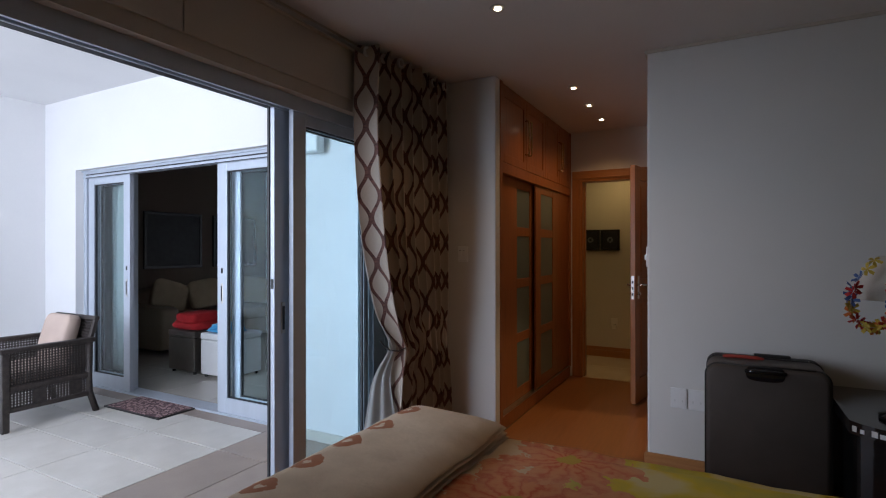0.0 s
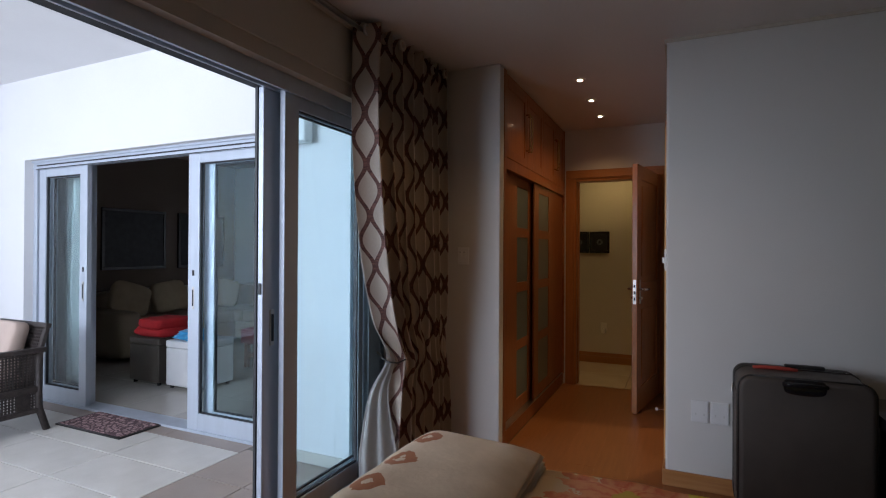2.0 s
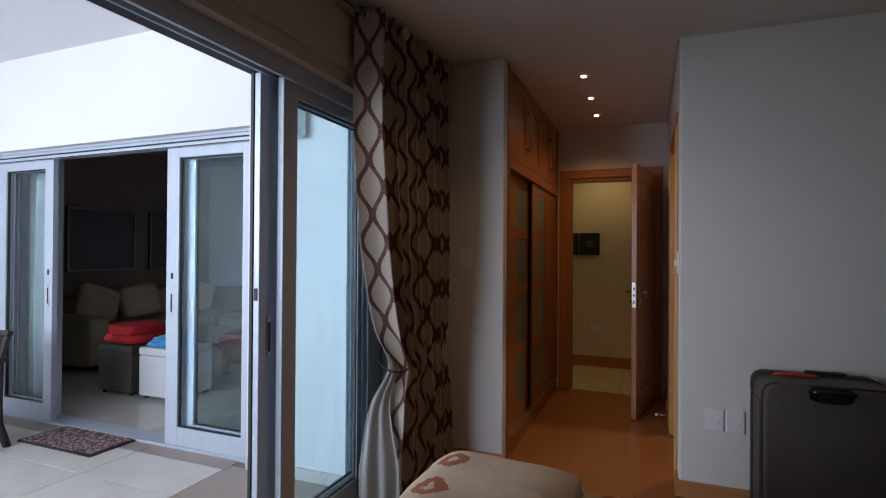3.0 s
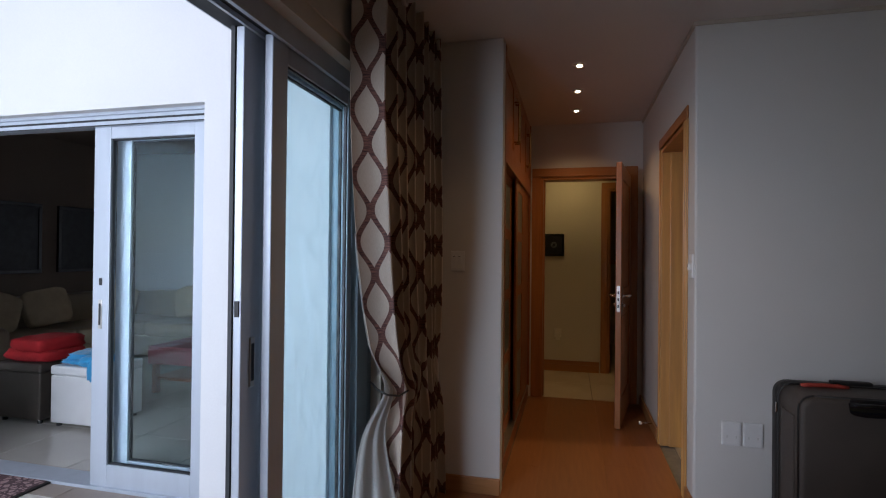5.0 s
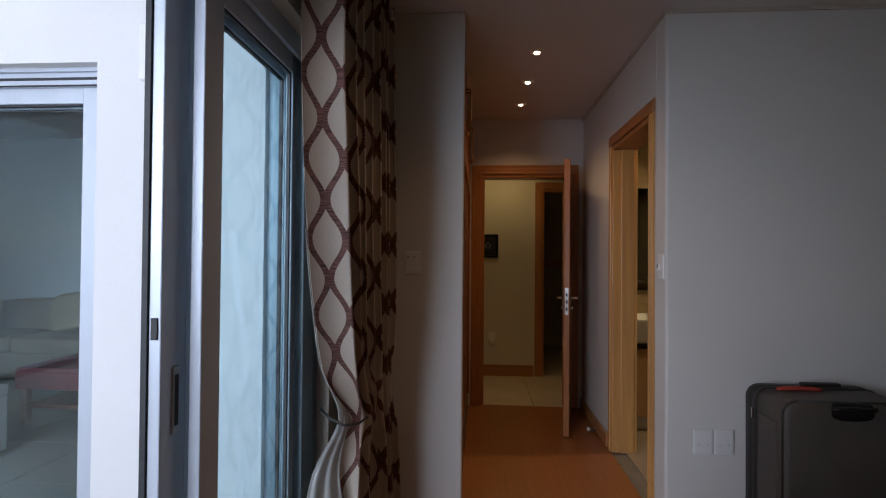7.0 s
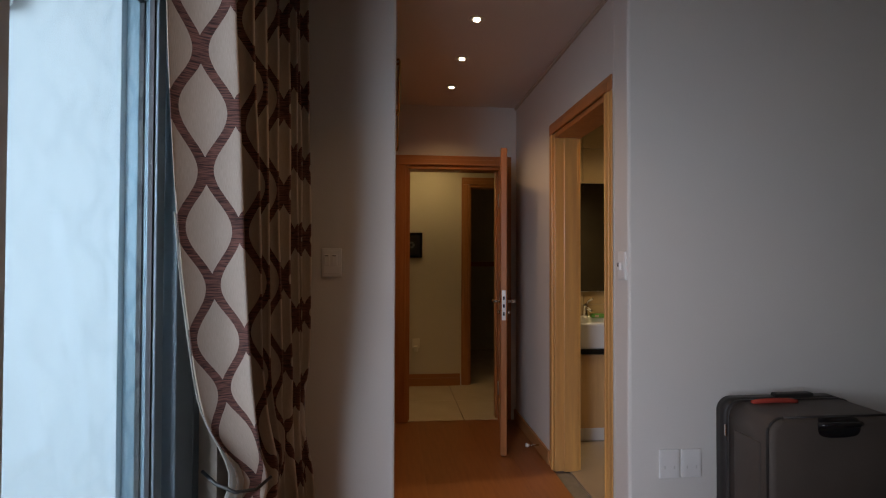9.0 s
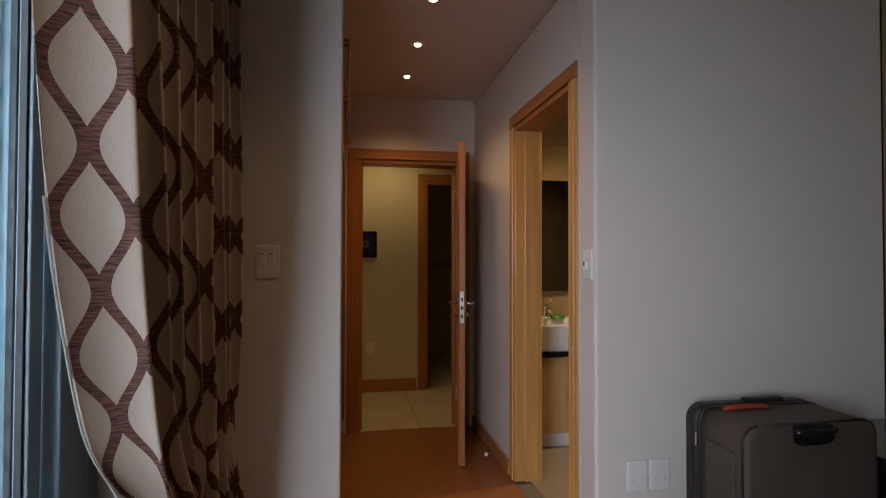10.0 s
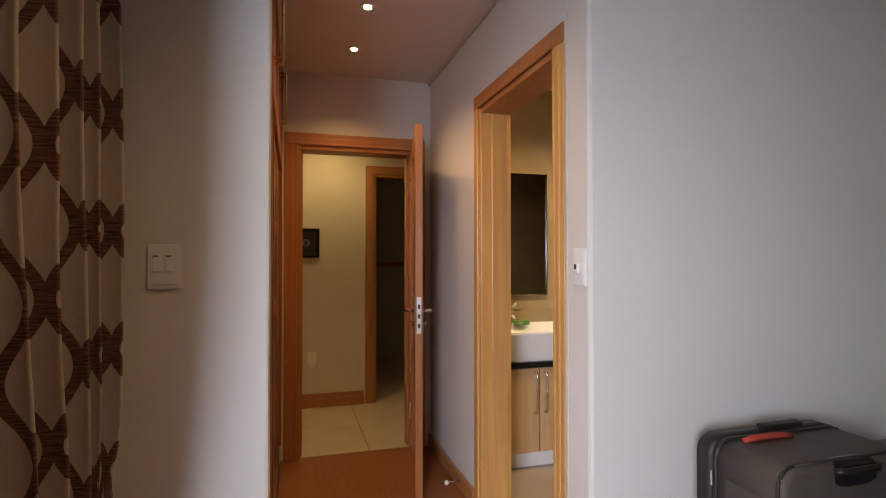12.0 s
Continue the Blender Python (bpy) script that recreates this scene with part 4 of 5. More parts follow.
def suitcase():
    e = thing("suitcase", (0.17, 3.0, 0), "upright taupe soft-shell suitcase with black trim and handle", "suitcase")
    x0, x1, y0, y1, H = -0.075, 0.43, 2.86, 3.155, 0.712
    bm = bmesh.new()
    box(bm, x0, x1, y0, y1 - 0.07, 0.035, H)
    bmesh.ops.bevel(bm, geom=[ed for ed in bm.edges if abs(ed.verts[0].co.y - ed.verts[1].co.y) > 0.1], offset=0.055, segments=6, affect="EDGES", profile=0.5)
    bmesh.ops.bevel(bm, geom=[ed for ed in bm.edges if all(v.co.y < y0 + 0.001 for v in ed.verts)], offset=0.022, segments=3, affect="EDGES", profile=0.5)
    part("front_shell", bm, case_fabric, e, "", True)
    bm = bmesh.new()
    box(bm, x0 - 0.002, x1 + 0.002, y1 - 0.055, y1, 0.035, H + 0.004)
    bmesh.ops.bevel(bm, geom=[ed for ed in bm.edges if abs(ed.verts[0].co.y - ed.verts[1].co.y) > 0.04], offset=0.055, segments=6, affect="EDGES", profile=0.5)
    part("back_shell", bm, case_trim, e, "black back shell", True)
    bm = bmesh.new()
    box(bm, x0 - 0.003, x1 + 0.003, y1 - 0.076, y1 - 0.062, 0.034, H + 0.005)
    bmesh.ops.bevel(bm, geom=[ed for ed in bm.edges if abs(ed.verts[0].co.y - ed.verts[1].co.y) > 0.01], offset=0.056, segments=6, affect="EDGES", profile=0.5)
    part("zip_band", bm, case_trim, e, "black zip band", True)
    for x in (x0, x1):
        loop = []
        for i in range(13):
            a = math.pi / 2 * i / 12
            sx = 1 if x == x0 else -1
            loop.append((x + sx * 0.055 * (1 - math.cos(a)), y0 + 0.018, H - 0.055 + 0.055 * math.sin(a)))
        pts = [(x, y0 + 0.018, 0.09)] + loop
        part("piping", tube(pts, 0.005, 8), case_trim, e, "black piping", True)
    part("piping", tube([(x0 + 0.055, y0 + 0.018, H), (x1 - 0.055, y0 + 0.018, H)], 0.005, 8), case_trim, e, "black piping", True)
    part("side_pocket", turned(boxes((x0 - 0.006, x0 + 0.004, y0 + 0.05, y1 - 0.11, 0.16, 0.62), bevel=0.005), Matrix.Identity(4)), case_fabric, e)
    # carrying handle in a moulded dish at the top of the front
    part("handle_dish", pillow(0.075, 0.275, y0 - 0.006, y0 + 0.05, H - 0.075, H + 0.003, 3.0, 28, 12), black_plastic, e, "glossy black handle dish", True)
    part("handle", tube([(0.095, y0 + 0.0, H - 0.022), (0.12, y0 - 0.014, H - 0.020), (0.175, y0 - 0.018, H - 0.018), (0.23, y0 - 0.014, H - 0.020), (0.255, y0, H - 0.022)], 0.010), black_plastic, e, "black grip", True)
    part("top_strap", tube([(-0.0, y1 - 0.10, H + 0.002), (0.03, y1 - 0.10, H + 0.007), (0.09, y1 - 0.10, H + 0.009), (0.15, y1 - 0.10, H + 0.007), (0.18, y1 - 0.10, H + 0.002)], 0.009), orange_strap, e, "faded red strap", True)
    part("pull_handle", boxes((0.14, 0.30, y1 - 0.045, y1 - 0.012, H + 0.002, H + 0.018), bevel=0.006), case_trim, e)
    part("zip_pull", boxes((x0 - 0.012, x0 - 0.004, y1 - 0.073, y1 - 0.063, H - 0.13, H - 0.085), bevel=0.002), chrome, e, "silver zip pull")
    part("zip_pull", boxes((x0 + 0.44, x0 + 0.446, y1 - 0.10, y1 - 0.085, H + 0.003, H + 0.010), bevel=0.001, seg=1), chrome, e, "silver zip pull")
    for x in (x0 + 0.06, x1 - 0.06):
        for y in (y0 + 0.05, y1 - 0.05):
            part("wheel", turned(lathe([(0.012, -0.012), (0.02, -0.010), (0.02, 0.010), (0.012, 0.012)], 0, 0, 14), Matrix.Translation((x, y, 0.02)) @ Matrix.Rotation(math.pi / 2, 4, "Y")), black_plastic, e)
            part("wheel_fork", boxes((x - 0.018, x + 0.018, y - 0.014, y + 0.014, 0.026, 0.04), bevel=0.003), black_plastic, e)


suitcase()


def bedside():
    e = thing("bedside_table", (0.68, 2.85, 0), "glossy black bedside table with a curved front", "bedside table")

    def rim(t):
        return RX - 0.02 - (RX - 0.02 - 0.445) * t, 2.60 - 0.13 * math.sin(math.pi * t) ** 0.7

    def slab(z0, z1, inset=0.0):
        bm = bmesh.new()
        pts = [(0.445 + inset, NY - 0.03), (RX - 0.02, NY - 0.03)]
        for i in range(15):
            t = i / 14
            pts.append((max(0.445 + inset, rim(t)[0] - 0.0), rim(t)[1] + inset))
        lo = [bm.verts.new((x, y, z0)) for x, y in pts]
        hi = [bm.verts.new((x, y, z1)) for x, y in pts]
        bm.faces.new(lo[::-1])
        bm.faces.new(hi)
        for i in range(len(pts)):
            j = (i + 1) % len(pts)
            bm.faces.new((lo[i], lo[j], hi[j], hi[i]))
        return bm
    part("top", slab(0.535, 0.585), black_lacquer, e)
    part("body", slab(0.06, 0.535, 0.03), black_lacquer, e)
    part("plinth", slab(0.0, 0.06, 0.05), black_lacquer, e)
    part("drawer_front", boxes((0.56, 0.80, 2.475, 2.50, 0.31, 0.51), bevel=0.004), black_lacquer, e)
    part("drawer_knob", tube([(0.68, 2.475, 0.41), (0.68, 2.45, 0.41)], 0.012), chrome, e, "chrome knob", True)
    random.seed(4)
    t = 0.985
    while t > 0.55:
        w = random.choice((0.018, 0.024, 0.036, 0.045))
        if random.random() < 0.85:
            x, y = rim(t)
            x2, y2 = rim(t - w)
            bm = bmesh.new()
            h = 0.016 + 0.008 * random.random()
            box(bm, 0, math.hypot(x2 - x, y2 - y), -0.0015, 0.001, 0, h)
            part("pale_bar", turned(bm, Matrix.Translation((x, y, 0.548)) @ Matrix.Rotation(math.atan2(y2 - y, x2 - x), 4, "Z")), white_plastic, e, "pale mark on the table rim")
        t -= w + random.choice((0.012, 0.02, 0.04))
    l = thing("table_lamp", (0.63, 2.69, 0.585), "bedside lamp with a pale cone shade and black base", "table lamp")
    part("base", lathe([(0.075, 0.585), (0.075, 0.60), (0.03, 0.62), (0.022, 0.68), (0.04, 0.74), (0.022, 0.80), (0.012, 0.84), (0.012, 1.08)], 0.63, 2.69), black_lacquer, l, "", True)
    bm = bmesh.new()
    N = 32
    rings = []
    for r, z in ((0.18, 1.068), (0.075, 1.24), (0.072, 1.24), (0.177, 1.068)):
        rings.append([bm.verts.new((0.63 + r * math.cos(2 * math.pi * i / N), 2.69 + r * math.sin(2 * math.pi * i / N), z)) for i in range(N)])
    for a, bb in ((0, 1), (1, 2), (2, 3), (3, 0)):
        for i in range(N):
            bm.faces.new((rings[a][i], rings[a][(i + 1) % N], rings[bb][(i + 1) % N], rings[bb][i]))
    part("shade", bm, shade_cloth, l, "pale fabric shade", True)
    for ang in (0, math.pi / 2):
        dx, dy = 0.178 * math.cos(ang), 0.178 * math.sin(ang)
        part("shade_ring", tube([(0.63 - dx, 2.69 - dy, 1.073), (0.63 + dx, 2.69 + dy, 1.073)], 0.003, 6), steel, l)
    g = thing("flower_garland", (0.53, 2.52, 1.0), "garland of red, yellow, orange and blue cloth flowers", "garland")
    order = (0, 3, 1, 2, 0, 1, 2, 1, 0, 2, 3, 1)
    random.seed(9)
    path = []
    for i in range(26):
        t = i / 25
        a = math.pi * (0.80 + 1.42 * t)
        path.append((0.497 + 0.062 * math.cos(a), 2.50 + 0.02 * math.sin(5 * t), 1.065 + 0.095 * math.sin(a)))
    for i in range(4):
        path.append((0.445 + 0.026 * i, 2.54 + 0.02 * i, 1.12 + 0.035 * i))
    for i, (x, y, z) in enumerate(path):
        bm = bmesh.new()
        rot = Euler((random.uniform(-0.7, 0.7) + math.pi / 2, random.uniform(-0.7, 0.7), random.uniform(0, 6))).to_matrix()
        for k in range(5):
            a = 2 * math.pi * k / 5
            ring = [Vector((0, 0, 0)), Vector((0.014 * math.cos(a - 0.45), 0.014 * math.sin(a - 0.45), 0.005)), Vector((0.026 * math.cos(a - 0.25), 0.026 * math.sin(a - 0.25), 0.010)),
                    Vector((0.028 * math.cos(a + 0.2), 0.028 * math.sin(a + 0.2), 0.012)), Vector((0.015 * math.cos(a + 0.45), 0.015 * math.sin(a + 0.45), 0.004))]
            bm.faces.new([bm.verts.new(Vector((x, y, z)) + rot @ p) for p in ring])
        fl = part("cloth_flower", bm, PETALS[order[(i // 2) % len(order)]], g)
        fl.modifiers.new("thickness", "SOLIDIFY").thickness = 0.0015
    part("string", tube(path[:26], 0.0015, 5), lining, g)


bedside()


def wall_plate(name, label, at, normal, w, h, kind_="switch", mat=None):
    """A plate on a wall. normal: '-y', '-x'. Built flat on the wall at `at`, its middle."""
    mat = mat or white_plastic
    x, y, z = at
    e = thing(name, at, label, kind_)

    def b(u0, u1, d0, d1, z0, z1):
        return (x + u0, x + u1, y - d1, y - d0, z + z0, z + z1) if normal == "-y" else (x - d1, x - d0, y + u0, y + u1, z + z0, z + z1)
    part("plate", boxes(b(-w / 2, w / 2, 0.0005, 0.009, -h / 2, h / 2), bevel=0.003), mat, e)
    part("inset", boxes(b(-w / 2 + 0.008, w / 2 - 0.008, 0.0092, 0.0105, -h / 2 + 0.008, h / 2 - 0.008), bevel=0.0005, seg=1), mat, e)
    return e, b


for x in (-0.222, -0.128):
    e, b = wall_plate("wall_socket", "white double wall socket plate above the skirting", (x, NY, 0.42), "-y", 0.085, 0.115, "socket")
    for u in (-0.02, 0.02):
        part("socket_slot", boxes(b(u - 0.003, u + 0.003, 0.0106, 0.0112, -0.02, -0.008)), lining, e)
e, b = wall_plate("light_switch", "white light switch plate beside the curtain", (-1.575, 3.22, 1.235), "-y", 0.075, 0.108)
for i, u in enumerate((-0.016, 0.012)):
    part("rocker", boxes(b(u - 0.010, u + 0.010, 0.0106, 0.0145, -0.012, 0.030), bevel=0.002), white_plastic, e)
    part("indicator", boxes(b(u - 0.008, u + 0.004, 0.0146, 0.0150, 0.024, 0.027)), dark_seal, e)
part("label_line", boxes(b(-0.03, 0.03, 0.0106, 0.0110, -0.043, -0.041)), lining, e)
e, b = wall_plate("light_switch", "white light switch beside the bathroom door frame", (-0.3885, 3.300, 1.225), "-x", 0.07, 0.12)
part("rocker", boxes(b(-0.010, 0.014, 0.0106, 0.022, -0.020, 0.012), bevel=0.003), white_plastic, e)
part("indicator", boxes(b(-0.004, 0.008, 0.0222, 0.0226, -0.006, 0.010)), dark_seal, e)
e, b = wall_plate("hall_plug_point", "cream wall socket with a small plug-in adapter", (-1.118, 6.33, 0.415), "-y", 0.075, 0.095, "socket", cream_plastic)
part("adapter", boxes(b(-0.022, 0.022, 0.0106, 0.05, -0.075, -0.02), bevel=0.008), cream_plastic, e)

for x, y in DOWNLIGHTS:
    e = thing("downlight", (x, y, CEIL), "round recessed downlight, lit warm white", "downlight", "ceiling downlights")
    part("rim", lathe([(0.040, CEIL - 0.001), (0.040, CEIL - 0.005), (0.030, CEIL - 0.008), (0.026, CEIL - 0.004)], x, y, 28), steel, e, "brushed metal rim", True)
    part("bulb", lathe([(0.017, CEIL - 0.0085), (0.015, CEIL - 0.0110), (0.008, CEIL - 0.0120)], x, y, 20), lamp_face, e, "glowing lamp face", True)


# ---------------------------------------------------------------- wardrobe
def wardrobe():
    e = thing("wardrobe", (-1.65, 4.25, 0), "built-in reddish wood wardrobe with frosted glass sliding doors", "wardrobe")
    F, Y0, Y1 = -1.345, 3.302, 5.198
    part("carcass", boxes((-1.97, F - 0.09, Y0, Y1, 0.1, CEIL - 0.002)), wardrobe_wood, e)
    part("plinth", boxes((-1.97, F - 0.004, Y0, Y1, 0.0, 0.098), bevel=0.003), wardrobe_wood, e)
    part("end_panel", boxes((-1.97, F + 0.012, Y0, Y0 + 0.05, 0.1, CEIL - 0.002), bevel=0.004), wardrobe_wood, e)
    part("end_panel", boxes((-1.97, F + 0.006, Y1 - 0.02, Y1, 0.1, CEIL - 0.002), bevel=0.003), wardrobe_wood, e)
    part("pelmet_rail", boxes((F - 0.088, F + 0.004, Y0 + 0.051, Y1 - 0.021, 1.80, 1.875), bevel=0.004), wardrobe_wood, e)
    part("bottom_track", boxes((F - 0.088, F - 0.004, Y0 + 0.051, Y1 - 0.021, 0.0985, 0.108)), steel, e)

    def slider(y0, y1, x, g0, g1):
        f = part("sliding_door", boxes((x - 0.014, x, y0, g0, 0.11, 1.815), (x - 0.014, x, g1, y1, 0.11, 1.815), bevel=0.003), wardrobe_wood, e)
        zs = [0.11, 0.20, 0.55, 0.62, 0.97, 1.04, 1.37, 1.44, 1.735, 1.815]
        for z0, z1 in zip(zs[0::2], zs[1::2]):
            part("door_rail", boxes((x - 0.013, x - 0.001, g0, g1, z0, z1), bevel=0.002), wardrobe_wood, f)
        for z0, z1 in zip(zs[1::2], zs[2::2]):
            part("glass_panel", boxes((x - 0.010, x - 0.006, g0, g1, z0, z1)), frosted_glass, f, "frosted glass panel")
        return f
    slider(3.355, 4.20, F - 0.045, 3.78, 4.08)
    d = slider(4.13, 5.175, F - 0.012, 4.27, 4.62)
    part("edge_pull", boxes((F - 0.018, F - 0.008, 4.118, 4.131, 0.11, 1.815), bevel=0.002), rust_wood, d, "dark edge strip")
    cuts = [3.354, 3.875, 4.36, 4.80, 5.176]
    for i, (a, b) in enumerate(zip(cuts, cuts[1:])):
        z0, z1 = 1.88, CEIL - 0.03
        dd = part("cupboard_door", boxes((F - 0.016, F, a + 0.002, a + 0.06, z0, z1), (F - 0.016, F, b - 0.06, b - 0.002, z0, z1),
                                         (F - 0.016, F, a + 0.06, b - 0.06, z0, z0 + 0.06), (F - 0.016, F, a + 0.06, b - 0.06, z1 - 0.06, z1), bevel=0.003), wardrobe_wood, e)
        part("door_panel", boxes((F - 0.014, F - 0.007, a + 0.06, b - 0.06, z0 + 0.06, z1 - 0.06)), wardrobe_wood, dd)
        hy = b - 0.03 if i % 2 == 0 else a + 0.03
        part("handle", tube([(F, hy, 2.00), (F + 0.028, hy, 2.00), (F + 0.030, hy, 2.01), (F + 0.030, hy, 2.25), (F + 0.028, hy, 2.26), (F, hy, 2.26)], 0.006, 8), brass, dd, "slim bar handle", True)
    part("top_filler", boxes((F - 0.085, F - 0.004, Y0 + 0.051, Y1 - 0.021, CEIL - 0.029, CEIL - 0.002)), wardrobe_wood, e)


wardrobe()


# ---------------------------------------------------------------- hall and bathroom
for x in (-1.168, -1.395):
    e = thing("framed_picture", (x, 6.32, 1.38), "small square black picture with a pale round motif", "picture", "pair of hall pictures")
    part("frame", boxes((x - 0.11, x + 0.11, 6.305, 6.329, 1.255, 1.28), (x - 0.11, x + 0.11, 6.305, 6.329, 1.475, 1.50), (x - 0.11, x - 0.085, 6.305, 6.329, 1.28, 1.475),
                        (x + 0.085, x + 0.11, 6.305, 6.329, 1.28, 1.475), bevel=0.003), black_lacquer, e)
    part("print", boxes((x - 0.085, x + 0.085, 6.315, 6.320, 1.28, 1.475)), dark_picture, e)
    part("motif", turned(lathe([(0.034, -0.001), (0.034, 0.0)], 0, 0, 18), Matrix.Translation((x, 6.3135, 1.38)) @ Matrix.Rotation(math.pi / 2, 4, "X")), picture_motif, e)
    part("motif_centre", turned(lathe([(0.014, -0.001), (0.014, 0.0)], 0, 0, 14), Matrix.Translation((x, 6.3120, 1.38)) @ Matrix.Rotation(math.pi / 2, 4, "X")), dark_picture, e)
structure("trim_dado_rail", boxes((-1.2, 1.5, 8.26, 8.299, 1.14, 1.20), bevel=0.006), door_wood_across, "wooden rail on the far room wall", "trim")


def vanity():
    e = thing("vanity_unit", (0.3, 4.86, 0), "pale wood vanity unit with a black stone top", "vanity")
    x0, x1, y0 = -0.22, 0.72, 4.64
    part("body", boxes((x0, x1, y0 + 0.02, 5.095, 0.10, 0.605)), vanity_wood, e)
    part("plinth", boxes((x0, x1, y0 + 0.05, 5.095, 0.004, 0.10)), white_plastic, e, "white plinth")
    part("worktop", boxes((x0 - 0.01, x1 + 0.01, y0 - 0.015, 5.095, 0.605, 0.64), bevel=0.003), granite, e, "black stone top")
    for a, b, hx in ((x0, 0.135, 0.105), (0.139, 0.47, 0.17)):
        d = part("door", boxes((a + 0.002, b - 0.002, y0, y0 + 0.019, 0.105, 0.60), bevel=0.002), vanity_wood, e)
        part("handle", tube([(hx, y0, 0.34), (hx, y0 - 0.026, 0.34), (hx, y0 - 0.03, 0.35), (hx, y0 - 0.03, 0.565), (hx, y0 - 0.026, 0.575), (hx, y0, 0.575)], 0.006, 8), chrome, d, "chrome bar handle", True)
    b = thing("wash_basin", (0.2, 4.86, 0.64), "white rectangular ceramic counter basin", "basin")
    bm = bmesh.new()
    def loop(x0, x1, y0, y1, z):
        return [bm.verts.new(p) for p in ((x0, y0, z), (x1, y0, z), (x1, y1, z), (x0, y1, z))]
    L = [loop(-0.13, 0.45, 4.64, 5.07, 0.6405), loop(-0.15, 0.47, 4.61, 5.085, 0.815), loop(-0.13, 0.45, 4.63, 5.065, 0.815), loop(-0.10, 0.42, 4.66, 4.96, 0.70), ]
    for a, c in zip(L, L[1:]):
        for i in range(4):
            bm.faces.new((a[i], a[(i + 1) % 4], c[(i + 1) % 4], c[i]))
    bm.faces.new(L[0][::-1]); bm.faces.new(L[-1])
    bmesh.ops.bevel(bm, geom=bm.edges[:], offset=0.008, segments=2, affect="EDGES")
    part("bowl", bm, ceramic, b)
    t = thing("basin_tap", (0.10, 5.03, 0.815), "small chrome mixer tap", "tap")
    part("body", lathe([(0.024, 0.806), (0.02, 0.83), (0.018, 0.90)], 0.10, 5.02, 16), chrome, t, "", True)
    part("spout", tube([(0.10, 5.02, 0.87), (0.10, 4.97, 0.885), (0.10, 4.91, 0.87)], 0.011), chrome, t, "", True)
    part("lever", tube([(0.10, 5.02, 0.90), (0.115, 4.99, 0.935), (0.13, 4.95, 0.955)], 0.008), chrome, t, "chrome lever", True)
    s = thing("soap_packet", (0.20, 5.03, 0.82), "small green soap packet lying on the basin rim", "soap")
    part("packet", boxes((0.15, 0.25, 5.005, 5.05, 0.806, 0.835), bevel=0.004), green_pack, s)
    part("label_bar", boxes((0.17, 0.20, 5.0035, 5.006, 0.812, 0.829)), cushion_cream, s)
    m = thing("bathroom_mirror", (0.16, 5.08, 1.4), "frameless bathroom mirror on the tiled wall", "mirror")
    part("glass", boxes((-0.11, 0.41, 5.068, 5.076, 1.0, 1.83), bevel=0.002), mirror_glass, m)
    part("backing", boxes((-0.10, 0.40, 5.0765, 5.087, 1.01, 1.82)), dark_seal, m)
    part("edge_strip", boxes((0.404, 0.412, 5.064, 5.0675, 1.0, 1.83)), black_plastic, m)

    w = thing("shower_column", (0.50, 3.42, 0.9), "tall chrome shower column on the added dark panel", "shower")
    part("riser", tube([(0.50, 3.45, 0.95), (0.50, 3.45, 2.05), (0.50, 3.50, 2.10), (0.50, 3.62, 2.10)], 0.012), chrome, w, "", True)
    part("shower_head", lathe([(0.03, 2.085), (0.09, 2.075), (0.09, 2.065)], 0.50, 3.62, 24), chrome, w, "", True)
    part("mixer", tube([(0.38, 3.45, 1.0), (0.62, 3.45, 1.0)], 0.022), chrome, w, "", True)
    for z in (1.05, 1.95):
        part("bracket", tube([(0.50, 3.399, z), (0.50, 3.45, z)], 0.009), chrome, w, "", True)


# panel out of direct view, added to darken what the mirror reflects
structure("wall_mirror_backdrop", boxes((-0.234, 1.499, 3.391, 3.398, 0.004, CEIL - 0.001)), mirror_dark_panel, "dark brown panel added opposite the mirror to darken its reflection", "wall")
vanity()


